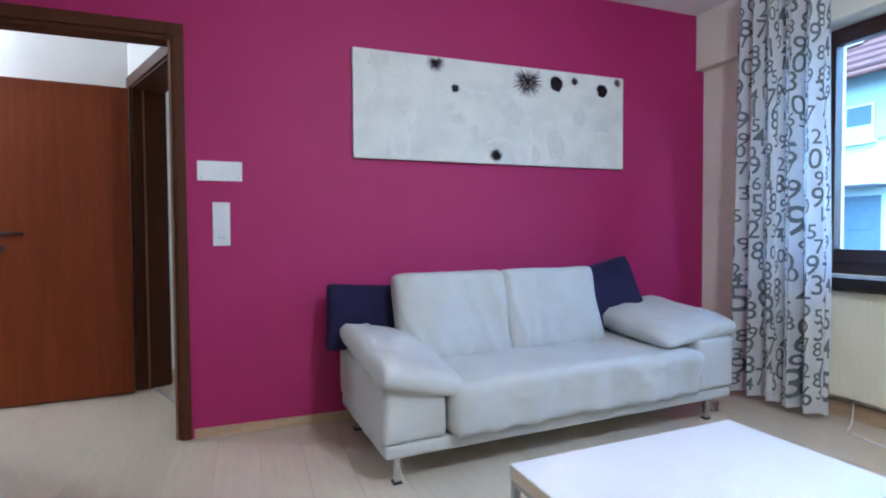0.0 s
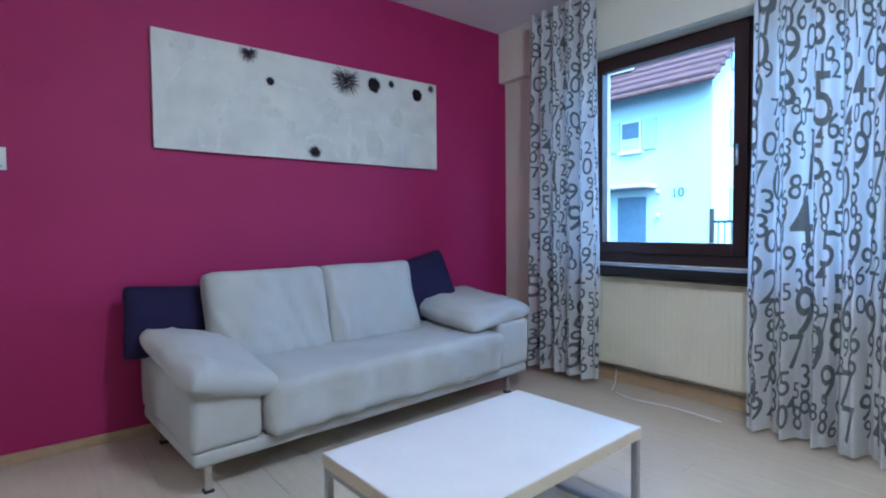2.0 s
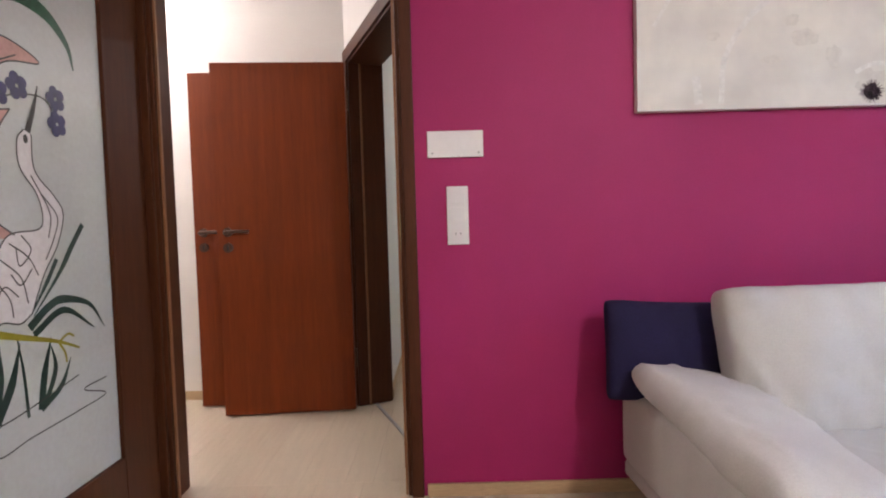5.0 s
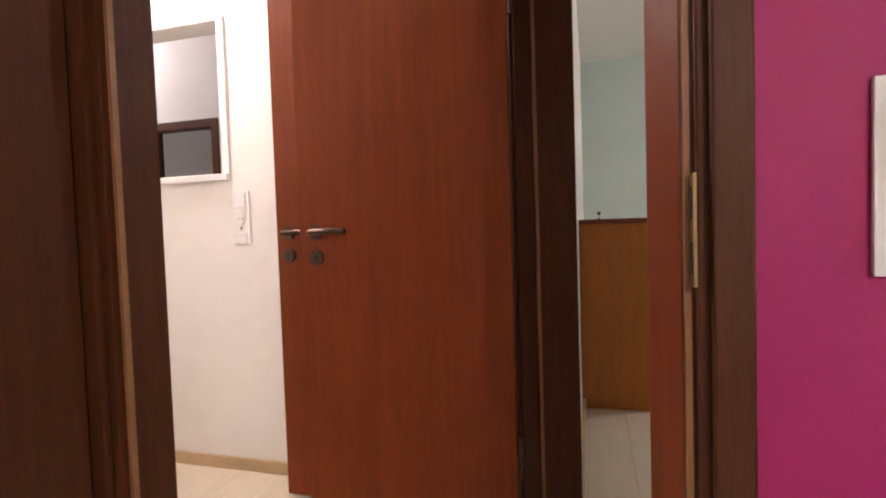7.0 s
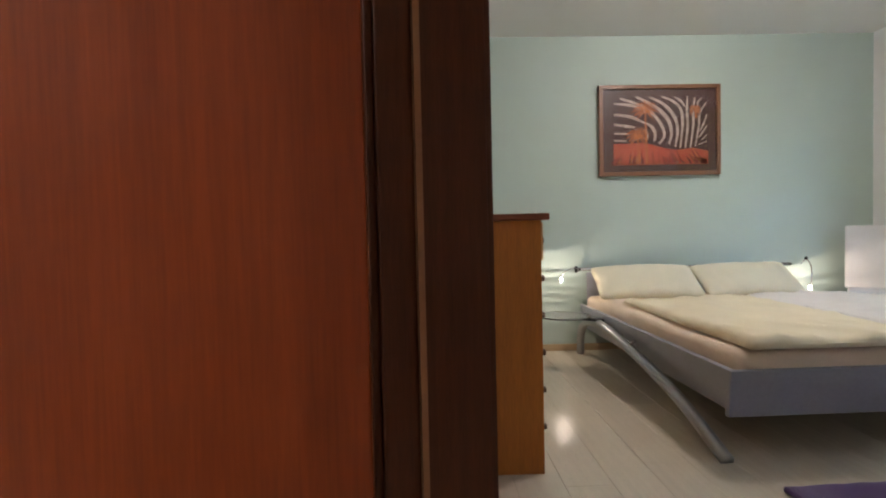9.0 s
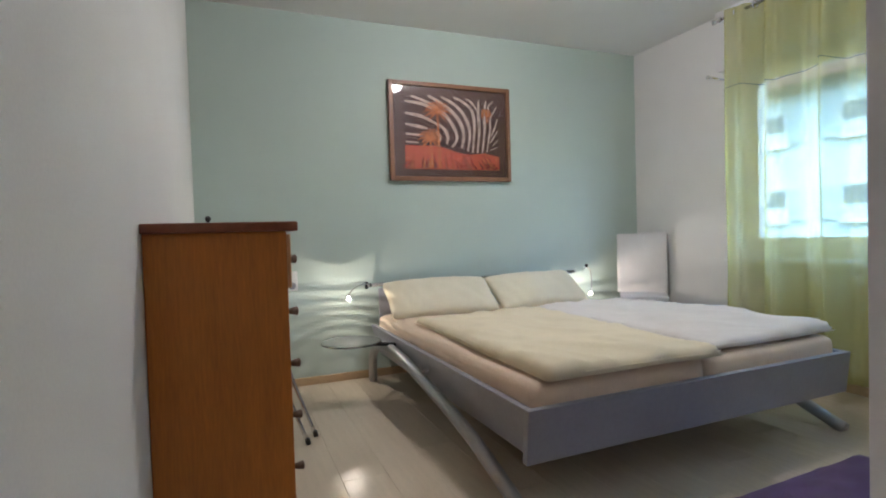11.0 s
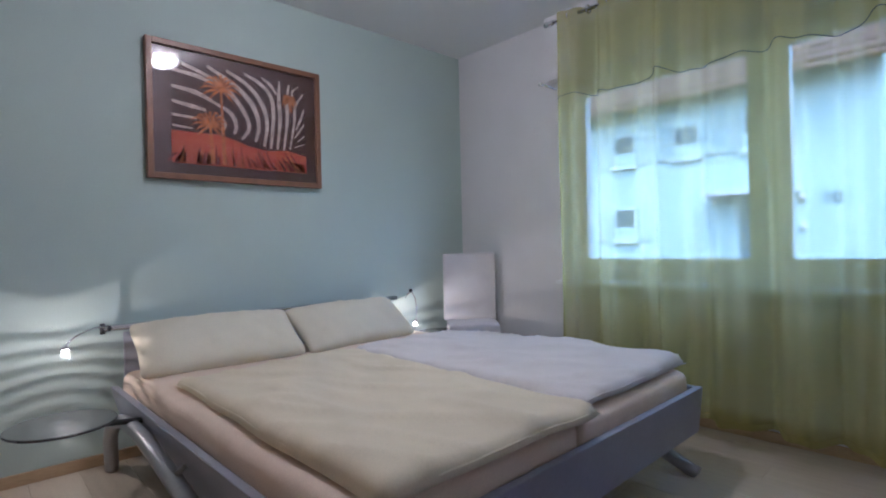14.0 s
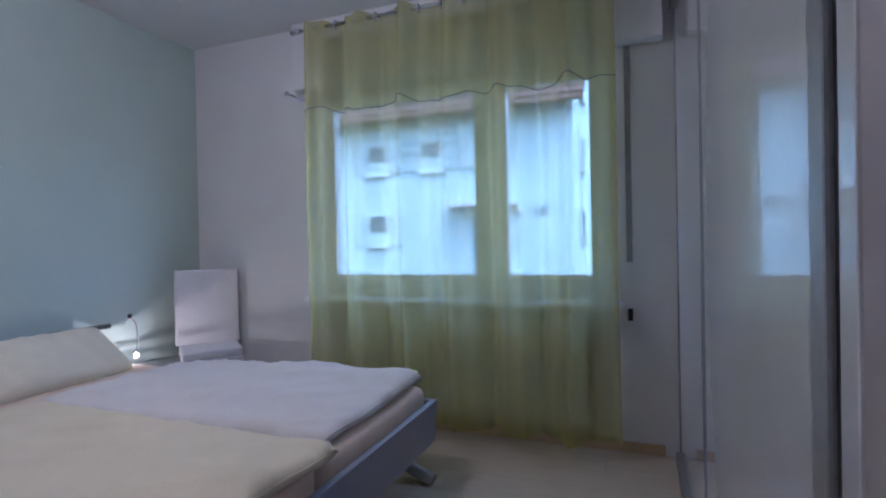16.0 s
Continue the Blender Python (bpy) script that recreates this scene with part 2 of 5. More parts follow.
M_PICGLASS.node_tree.nodes["Principled BSDF"].inputs["IOR"].default_value = 1.32
M_GLASS = mat("clear_glass", (0.84, 0.985, 1), 0.0, vary=0.0, transmission=1.0)
M_GLASS.node_tree.nodes["Principled BSDF"].inputs["IOR"].default_value = 1.05


# ---- shape helpers ----
def mesh_of(name, bm, material, smooth=False):
    me = bpy.data.meshes.new(name)
    bmesh.ops.recalc_face_normals(bm, faces=bm.faces)
    if smooth:
        for f in bm.faces:
            f.smooth = True
    bm.to_mesh(me)
    bm.free()
    me.materials.append(material)
    return me


def part(name, bm, material, parent=None, label="", smooth=False, kind="", category=""):
    """One mesh object; under a thing or a part when a parent is given."""
    ob = new(name, mesh_of(name, bm, material, smooth))
    if parent:
        ob.parent = parent
    return tagged(ob, label, category, "", kind)


def thing(name, label, category, m=None, group="", kind=""):
    ob = new(name)
    ob.empty_display_size = 0.05
    if m:
        ob.matrix_world = m
    return tagged(ob, label, category, group, kind)


def box(x0, x1, y0, y1, z0, z1, bevel=0.0, seg=2, bm=None):
    own = bmesh.new()
    bmesh.ops.create_cube(own, size=1)
    for v in own.verts:
        v.co = Vector((x0 + (x1 - x0) * (v.co.x + 0.5), y0 + (y1 - y0) * (v.co.y + 0.5), z0 + (z1 - z0) * (v.co.z + 0.5)))
    if bevel:
        bmesh.ops.bevel(own, geom=own.edges[:], offset=bevel, segments=seg, affect="EDGES", profile=0.6)
    if bm is None:
        return own
    join(bm, own)
    return bm


def join(bm, other):
    me = bpy.data.meshes.new("join")
    other.to_mesh(me)
    other.free()
    bm.from_mesh(me)
    bpy.data.meshes.remove(me)
    return bm


def tube(points, radius, ring=10, bm=None, closed_ends=True):
    """A round bar through the points; radius is one number or one for each point."""
    bm = bm or bmesh.new()
    pts = [Vector(p) for p in points]
    rad = radius if isinstance(radius, (list, tuple)) else [radius] * len(pts)
    rings, side = [], None
    for i, p in enumerate(pts):
        d = (pts[min(i + 1, len(pts) - 1)] - pts[max(i - 1, 0)]).normalized()
        if side is None:
            side = d.orthogonal().normalized()
        side = (side - d * side.dot(d)).normalized()
        up = d.cross(side)
        rings.append([bm.verts.new(p + rad[i] * (math.cos(a) * side + math.sin(a) * up)) for a in [2 * math.pi * k / ring for k in range(ring)]])
    for a, b in zip(rings, rings[1:]):
        for k in range(ring):
            bm.faces.new((a[k], a[(k + 1) % ring], b[(k + 1) % ring], b[k]))
    if closed_ends:
        bm.faces.new(rings[0][::-1])
        bm.faces.new(rings[-1])
    return bm


def curve(points, n=24):
    """Points of a smooth line through the given ones."""
    p = [Vector(q) for q in points]
    p = [2 * p[0] - p[1]] + p + [2 * p[-1] - p[-2]]
    out = []
    for i in range(1, len(p) - 2):
        for k in range(n):
            t = k / n
            out.append(0.5 * (2 * p[i] + (p[i + 1] - p[i - 1]) * t + (2 * p[i - 1] - 5 * p[i] + 4 * p[i + 1] - p[i + 2]) * t * t
                              + (3 * p[i] - p[i - 1] - 3 * p[i + 1] + p[i + 2]) * t ** 3))
    return out + [p[-2]]


def disc(r, z0, z1, n=32, x=0, y=0, bevel=0.0, bm=None):
    own = bmesh.new()
    bmesh.ops.create_cone(own, cap_ends=True, segments=n, radius1=r, radius2=r, depth=z1 - z0, matrix=Matrix.Translation((x, y, (z0 + z1) / 2)))
    if bevel:
        bmesh.ops.bevel(own, geom=[e for e in own.edges if len(e.link_faces) == 2 and e.calc_face_angle(0) > 1], offset=bevel, segments=2, affect="EDGES")
    if bm is None:
        return own
    return join(bm, own)


def ball(r, c=(0, 0, 0), squash=(1, 1, 1), bm=None):
    own = bmesh.new()
    bmesh.ops.create_uvsphere(own, u_segments=20, v_segments=12, radius=r)
    for v in own.verts:
        v.co = Vector((v.co.x * squash[0] + c[0], v.co.y * squash[1] + c[1], v.co.z * squash[2] + c[2]))
    return own if bm is None else join(bm, own)


def pillow(w, d, h, nx=36, ny=28, pinch=0.10, wrinkle=0.012, seed=0, power=2.6, drop=0.0, full=0.42, corner=0.05):
    """A stuffed cushion lying in x (w) and y (d), h thick, with drawn-in sides, a seam and creases."""
    bm = bmesh.new()
    rows = {}
    for s in (1, -1):
        for i in range(nx + 1):
            for j in range(ny + 1):
                edge = i in (0, nx) or j in (0, ny)
                if s == -1 and edge:
                    rows[s, i, j] = rows[1, i, j]
                    continue
                u, v = 2 * i / nx - 1, 2 * j / ny - 1
                u2, v2 = math.sin(u * math.pi / 2), math.sin(v * math.pi / 2)
                lift = (max(0.0, 1 - abs(u2) ** power) * max(0.0, 1 - abs(v2) ** power)) ** full
                x = u2 * w / 2 * (1 - pinch * 0.5 * (1 - v2 * v2) * abs(u2) ** 3)
                y = v2 * d / 2 * (1 - pinch * 0.5 * (1 - u2 * u2) * abs(v2) ** 3)
                pull = 1 - corner * (u2 * v2) ** 8
                x, y = x * pull, y * pull
                q = 0.5 * noise.noise(Vector((x * 3, y * 3, seed)))
                fold = 1 - abs(noise.noise(Vector(((x + 0.5 * y) * 9 + q * 3 + seed * 3.1, (y - 0.5 * x) * 2.5, s + seed))))
                cr = wrinkle * (0.8 * noise.noise(Vector((x * 4 + seed, y * 4, s + seed))) + 0.55 * fold ** 6)
                z = s * (h / 2) * lift + cr * (0.25 + 0.75 * lift) - drop * (u2 * u2 + v2 * v2) * 0.5
                rows[s, i, j] = bm.verts.new((x, y, z))
        for i in range(nx):
            for j in range(ny):
                q = [rows[s, i, j], rows[s, i + 1, j], rows[s, i + 1, j + 1], rows[s, i, j + 1]]
                bm.faces.new(q if s == 1 else q[::-1])
    return bm


def turn(bm, m):
    bmesh.ops.transform(bm, matrix=m, verts=bm.verts)
    return bm


def ribbon(points, width, thick=0.0015, bm=None, n=8, smooth=True):
    """A flat painted line in the x-z plane, lying towards -y; width is one number or (start, middle, end)."""
    bm = bm or bmesh.new()
    pts = curve([(x, 0, z) for x, z in points], n) if smooth and len(points) > 2 else [Vector((x, 0, z)) for x, z in points]
    ws = width if isinstance(width, tuple) else (width, width, width)
    left, right = [], []
    for i, p in enumerate(pts):
        d = (pts[min(i + 1, len(pts) - 1)] - pts[max(i - 1, 0)])
        d = d.normalized() if d.length else Vector((1, 0, 0))
        t = i / (len(pts) - 1)
        w = ws[0] + (ws[1] - ws[0]) * 2 * t if t < 0.5 else ws[1] + (ws[2] - ws[1]) * (2 * t - 1)
        o = Vector((-d.z, 0, d.x)) * w / 2
        left.append(bm.verts.new((p.x + o.x, -thick, p.z + o.z))), right.append(bm.verts.new((p.x - o.x, -thick, p.z - o.z)))
    for i in range(len(pts) - 1):
        bm.faces.new((left[i], left[i + 1], right[i + 1], right[i]))
    return bm


def blot(x, z, rx, rz, thick=0.001, n=20, rough=0.0, seed=0, bm=None):
    """A flat painted spot in the x-z plane."""
    bm = bm or bmesh.new()
    vs = []
    for k in range(n):
        a = 2 * math.pi * k / n
        s = 1 + rough * noise.noise(Vector((math.cos(a) * 2 + seed, math.sin(a) * 2, seed * 1.7)))
        vs.append(bm.verts.new((x + rx * s * math.cos(a), -thick, z + rz * s * math.sin(a))))
    bm.faces.new(vs)
    return bm


def shape(points, thick=0.001, bm=None, n=6):
    """A flat filled outline in the x-z plane."""
    bm = bm or bmesh.new()
    pts = curve([(x, 0, z) for x, z in points], n)
    bm.faces.new([bm.verts.new((p.x, -thick, p.z)) for p in pts])
    return bm


def structure(name, bm, material, label="", smooth=False):
    return part(name, bm, material, None, label, smooth, "structure")


def wall_y(name, x0, x1, y0, y1, z0, z1, holes, material, label):
    """A wall along x with openings (x0, x1, z0, z1) through it."""
    bm = bmesh.new()
    x = x0
    for a, b, c, d in sorted(holes):
        if a > x:
            box(x, a, y0, y1, z0, z1, bm=bm)
        if c > z0:
            box(a, b, y0, y1, z0, c, bm=bm)
        if d < z1:
            box(a, b, y0, y1, d, z1, bm=bm)
        x = b
    if x < x1:
        box(x, x1, y0, y1, z0, z1, bm=bm)
    return structure(name, bm, material, label)


def wall_x(name, x0, x1, y0, y1, z0, z1, holes, material, label):
    bm = bmesh.new()
    y = y0
    for a, b, c, d in sorted(holes):
        if a > y:
            box(x0, x1, y, a, z0, z1, bm=bm)
        if c > z0:
            box(x0, x1, a, b, z0, c, bm=bm)
        if d < z1:
            box(x0, x1, a, b, d, z1, bm=bm)
        y = b
    if y < y1:
        box(x0, x1, y, y1, z0, z1, bm=bm)
    return structure(name, bm, material, label)


# ---- structure ----
HC = 2.58        # ceiling height
WL, WB = 3.36, 3.35        # inner faces of the window walls, living room and bedroom
HN = 1.25        # south face of the hall wall
ground = structure("ground", box(-200, 400, -300, 300, -0.6, -0.12), M_ASPHALT, "grey asphalt street around the house")
floor = structure("floor", box(-4.5, 3.70, -4.7, 4.7, -0.12, -0.008), M_GAP, "pale whitewashed laminate floor")
structure("ceiling", box(-4.5, 3.72, -4.8, 4.8, HC, HC + 0.12), M_CEIL, "plain white painted ceiling")
wall_y("wall_magenta", -2.4, WL, 0.0, 0.06, 0, HC, [(-1.055, -0.05, 0, 2.055)], M_PINK, "magenta painted wall behind the sofa")
wall_y("wall_hall_south", -3.7, WB, 0.06, 0.12, 0, HC, [(-1.055, -0.05, 0, 2.055)], M_WHITE, "white wall on the hall side")
wall_x("wall_living_window", WL, 3.70, -4.7, 0.12, 0, HC, [(-2.62, -0.75, 0.79, 2.19)], M_CREAM, "cream wall around the living room window")
structure("beam_living", box(3.285, WL, -4.7, -0.001, 2.19, HC - 0.001, 0.004), M_CREAM, "cream beam over the window")
wall_x("wall_living_west", -2.5, -2.4, -4.7, 0.06, 0, HC, [], M_CREAM, "cream wall")
wall_y("wall_living_south", -2.4, WL, -4.8, -4.7, 0, HC, [], M_CREAM, "cream wall")
wall_x("wall_bedroom_west", -0.45, -0.285, 1.15, 4.7, 0, HC, [], M_WHITE, "white wall beside the bedroom doorway")
wall_y("wall_bedroom_north", -0.285, WB, 4.5, 4.7, 0, HC, [], M_GREEN, "pale green wall behind the bed")
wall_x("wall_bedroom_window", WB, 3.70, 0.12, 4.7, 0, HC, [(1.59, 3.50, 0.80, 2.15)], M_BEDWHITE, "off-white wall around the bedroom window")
wall_y("wall_bedroom_south", 0.90, WB, 0.12, 0.69, 0, HC, [], M_WHITE, "white wall behind the wardrobe")
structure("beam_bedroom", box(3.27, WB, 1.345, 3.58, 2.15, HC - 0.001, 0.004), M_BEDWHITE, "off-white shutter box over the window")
wall_y("wall_hall_north", -4.4, -0.45, HN, HN + 0.12, 0, HC, [(-2.24, -1.765, 1.318, 1.98), (-3.55, -2.80, 0, 2.0)], M_WHITE, "white hall wall with a pass-through opening")
wall_x("wall_hall_west", -3.8, -3.7, 0.06, HN, 0, HC, [], M_WHITE, "white wall")
wall_y("wall_kitchen_partition", -3.02, -0.45, 1.98, 2.04, 0, HC, [(-2.9, -2.37, 1.38, 1.76)], M_WHITE, "white kitchen partition")
wall_x("wall_kitchen_west", -4.5, -4.4, HN, 4.7, 0, HC, [], M_WHITE, "white kitchen wall")
wall_y("wall_kitchen_north", -4.4, -0.45, 4.6, 4.7, 0, HC, [], M_WHITE, "white kitchen wall")


def skirting(name, bm):
    return structure(name, bm, M_SKIRT, "pale wooden skirting board")


skirting("baseboard_magenta", box(-0.02, WL - 0.02, -0.014, -0.001, 0.0, 0.05, 0.003))
skirting("baseboard_window", box(WL - 0.022, WL - 0.001, -4.7, -0.016, 0.0, 0.085, 0.003))
skirting("baseboard_bed", box(-0.26, WB - 0.02, 4.484, 4.499, 0.0, 0.055, 0.003))
skirting("baseboard_bed_window", box(WB - 0.016, WB - 0.001, 1.36, 4.48, 0.0, 0.055, 0.003))
skirting("baseboard_hall", box(-2.74, -0.47, HN - 0.016, HN - 0.001, 0.0, 0.055, 0.003))
skirting("baseboard_bed_west", box(-0.284, -0.262, 1.17, 4.48, 0.0, 0.055, 0.003))


# ---- door frames and leaves ----
def lining(parent, axis, a0, a1, b0, b1, top, cas=0.085):
    """Jambs, head and casings round an opening; axis 'x': the opening spans a in x, the wall b in y."""
    def bx(p, q, r, s, t, u, bev=0.004):
        return box(p, q, r, s, t, u, bev) if axis == "x" else box(r, s, p, q, t, u, bev)
    part("jamb", bx(a0, a0 + 0.045, b0, b1, 0, top), M_WENGE, parent)
    part("jamb", bx(a1 - 0.045, a1, b0, b1, 0, top), M_WENGE, parent)
    part("head", bx(a0 + 0.045, a1 - 0.045, b0, b1, top - 0.05, top), M_WENGE, parent)
    for u0, u1 in ((b0 - 0.016, b0), (b1, b1 + 0.016)):
        part("casing", bx(a0 - cas + 0.045, a0 + 0.03, u0, u1, 0, top + 0.03), M_WENGE, parent)
        part("casing", bx(a1 - 0.03, a1 + cas - 0.045, u0, u1, 0, top + 0.03), M_WENGE, parent)
        part("casing", bx(a0 + 0.03, a1 - 0.03, u0, u1, top - 0.03, top + 0.03), M_WENGE, parent)


frame_living = thing("door_frame_1", "dark brown wooden door frame to the hall", "door frame", kind="structure")
lining(frame_living, "x", -1.055, -0.05, 0.0, 0.12, 2.05, 0.062)
part("rebate_strip", box(-0.106, -0.0985, 0.012, 0.024, 0.0, 2.0), M_SEAL, frame_living, "lighter rebate strip")
part("rebate_strip", box(-1.0065, -0.999, 0.012, 0.024, 0.0, 2.0), M_SEAL, frame_living, "lighter rebate strip")
plate = part("strike_plate", box(-0.099, -0.0945, -0.006, 0.011, 0.968, 1.108, 0.001), M_BRASS, frame_living, "brass strike plate")
part("strike_hole", box(-0.1, -0.0935, -0.001, 0.0105, 1.052, 1.092), M_DARKHOLE, plate)
part("strike_hole", box(-0.1, -0.0935, -0.001, 0.0105, 0.984, 1.024), M_DARKHOLE, plate)

# the bedroom doorway stands askew between hall and bedroom: u along the opening, v into the bedroom
ASKEW = pose(-0.448, 1.038, 0, 0, 0, -67.0)
structure("wall_askew", turn(box(-0.10, 1.0, 0.0, 0.185, 2.05, HC), ASKEW), M_WHITE, "white wall over the bedroom doorway")
structure("wall_askew_far", turn(box(-0.10, -0.035, 0.0, 0.185, 0.0, 2.05), ASKEW), M_WHITE, "white wall beside the bedroom doorway")
structure("wall_askew_near", turn(box(0.887, 1.0, 0.006, 0.185, 0.0, 2.05), ASKEW), M_WHITE, "white wall beside the bedroom doorway")
frame_bed = thing("door_frame_2", "dark brown wooden frame of the bedroom doorway", "door frame", ASKEW, kind="structure")
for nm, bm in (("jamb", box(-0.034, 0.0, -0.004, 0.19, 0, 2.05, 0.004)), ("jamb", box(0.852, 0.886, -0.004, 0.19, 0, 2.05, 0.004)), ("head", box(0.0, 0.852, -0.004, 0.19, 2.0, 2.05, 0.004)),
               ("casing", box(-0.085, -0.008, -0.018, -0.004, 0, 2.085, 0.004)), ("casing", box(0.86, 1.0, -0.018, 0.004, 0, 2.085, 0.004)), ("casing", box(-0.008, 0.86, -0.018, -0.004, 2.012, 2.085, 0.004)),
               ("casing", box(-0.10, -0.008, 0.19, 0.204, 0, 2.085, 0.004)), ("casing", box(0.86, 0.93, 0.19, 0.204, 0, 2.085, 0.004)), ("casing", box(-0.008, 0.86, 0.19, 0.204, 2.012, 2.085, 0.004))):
    # Same wood all round; the near side's lamplight is put in as lighter mahogany.
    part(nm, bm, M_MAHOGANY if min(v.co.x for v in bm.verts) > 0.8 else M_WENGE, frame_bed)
part("rebate_strip", box(0.0005, 0.010, 0.055, 0.066, 0.0, 2.0), M_SEAL, frame_bed, "lighter rebate strip")
part("rebate_strip", box(0.842, 0.8515, 0.055, 0.066, 0.0, 2.0), M_SEAL, frame_bed, "lighter rebate strip")
structure("threshold", turn(box(0.002, 0.85, 0.085, 0.105, 0.001, 0.006, 0.002), ASKEW), M_STEEL, "slim metal threshold strip in the bedroom doorway")


def handle_set(parent, u, z, face):
    """Lever handle with round rose and lock rose on the face y = face of a leaf along x; the lever points to +x."""
    ros = part("rose", turn(disc(0.026, 0, 0.009, 24, bevel=0.002), pose(u, face, z, 90)), M_BRONZE, parent, smooth=False)
    part("lever", tube(curve([(u, face - 0.005, z), (u, face - 0.05, z), (u + 0.02, face - 0.058, z), (u + 0.07, face - 0.06, z + 0.003), (u + 0.13, face - 0.056, z)], 6), 0.010, 10), M_BRONZE, parent, "dark bronze lever handle", True)
    part("lock_rose", turn(disc(0.027, 0, 0.009, 24, bevel=0.002), pose(u, face, z - 0.088, 90)), M_BRONZE, parent)
    part("keyhole", box(u - 0.004, u + 0.004, face - 0.0115, face - 0.009, z - 0.102, z - 0.076), M_BLACK, parent)


# bedroom door: hinged at the far jamb, standing open into the hall
door_bed = thing("door_1", "open reddish mahogany bedroom door with bronze lever", "door", pose(-0.464, 0.985, 0, 0, 0, 4.2), kind="structure")
part("leaf", box(-0.735, 0, -0.02, 0.02, 0.008, 1.985, 0.003), M_MAHOGANY, door_bed)
handle_set(door_bed, -0.675, 1.05, -0.02)
for z in (0.25, 1.72):
    part("hinge", tube([(0.010, -0.012, z), (0.010, -0.012, z + 0.11)], 0.008), M_BRONZE, door_bed, "small bronze hinge")

door_two = thing("door_2", "second mahogany door folded back against the hall wall", "door", pose(-0.62, 1.115, 0, 0, 0, 0.5), kind="structure")
part("leaf", box(-0.785, 0, -0.02, 0.02, 0.008, 1.985, 0.003), M_MAHOGANY, door_two)
part("forend", box(-0.7865, -0.7845, -0.010, 0.010, 0.90, 1.15), M_BRASS, door_two, "brass lock plate on the edge")
handle_set(door_two, -0.73, 1.05, -0.02)
for z in (0.25, 1.72):
    part("hinge", tube([(0.010, 0.0, z), (0.010, 0.0, z + 0.11)], 0.008), M_BRONZE, door_two, "small bronze hinge")

# living room door with painted glass, opened into the room; local x runs from the hinge to the free edge, -y faces the camera
door_glass = thing("door_3", "open dark brown door with stork painted on satin glass", "door", pose(-1.062, -0.022, 0, 0, 0, -91.0) @ Matrix.Identity(4), kind="structure")
W = 0.86
for nm, b in (("stile", box(0, 0.20, -0.028, 0.012, 0.008, 1.985, 0.004)), ("stile", box(W - 0.11, W, -0.028, 0.012, 0.008, 1.985, 0.004)),
              ("rail", box(0.20, W - 0.11, -0.028, 0.012, 0.008, 0.275, 0.004)), ("rail", box(0.20, W - 0.11, -0.028, 0.012, 1.86, 1.985, 0.004))):
    part(nm, b, M_WENGE, door_glass)
GF = 0.002      # the painted face of the pane, in the leaf's own y
glass_pane = part("glass_panel", box(0.197, W - 0.107, -0.014, GF, 0.272, 1.863), M_SATIN, door_glass, "pale satin glass panel with painted stork")
for nm, b in (("bead", box(0.20, 0.212, GF, 0.016, 0.275, 1.86, 0.002)), ("bead", box(W - 0.122, W - 0.11, GF, 0.016, 0.275, 1.86, 0.002)),
              ("bead", box(0.212, W - 0.122, GF, 0.016, 0.275, 0.287, 0.002)), ("bead", box(0.212, W - 0.122, GF, 0.016, 1.848, 1.86, 0.002))):
    part(nm, b, M_WENGE, door_glass)


def paint(name, bm, material, depth, label=""):
    """Paint on the pane: the flat drawing is turned to the room side."""
    for v in bm.verts:
        v.co = Vector((v.co.x - 0.112, GF + depth, 1.0 + (v.co.z - 1.0) * 1.03))
    return part(name, bm, material, glass_pane, label)


leafbig = bmesh.new()
for a in ([(0.86, 1.50), (0.79, 1.62), (0.67, 1.69), (0.55, 1.68), (0.47, 1.62), (0.445, 1.55)], [(0.86, 1.58), (0.78, 1.72), (0.66, 1.76), (0.56, 1.74)]):
    ribbon(a, (0.05, 0.045, 0.006), bm=leafbig)
paint("painted_leaf", leafbig, M_PAINTGREEN, 0.0016, "green arching leaf")
petals = bmesh.new()
for a in ([(0.86, 1.50), (0.78, 1.545), (0.69, 1.565), (0.58, 1.532), (0.70, 1.50), (0.80, 1.40)], [(0.69, 1.385), (0.76, 1.36), (0.82, 1.28), (0.83, 1.20), (0.80, 1.14), (0.74, 1.20), (0.73, 1.32)],
          [(0.85, 1.12), (0.80, 1.15), (0.76, 1.10), (0.70, 1.06), (0.76, 1.05), (0.84, 1.04)]):
    shape(a, bm=petals)
paint("painted_petals", petals, M_PAINTPINK, 0.0010, "salmon pink lily petals")
stork = bmesh.new()
shape([(0.625, 1.33), (0.62, 1.234), (0.554, 1.168), (0.524, 1.117), (0.553, 1.03), (0.61, 0.95), (0.66, 0.85), (0.70, 0.83), (0.76, 0.84), (0.82, 0.80), (0.80, 0.92), (0.77, 0.99), (0.72, 1.06), (0.62, 1.075), (0.602, 1.113), (0.62, 1.173), (0.67, 1.238), (0.674, 1.308), (0.65, 1.34)], bm=stork)
paint("painted_stork", stork, M_PAINTWHITE, 0.0013, "white stork")
lines = bmesh.new()
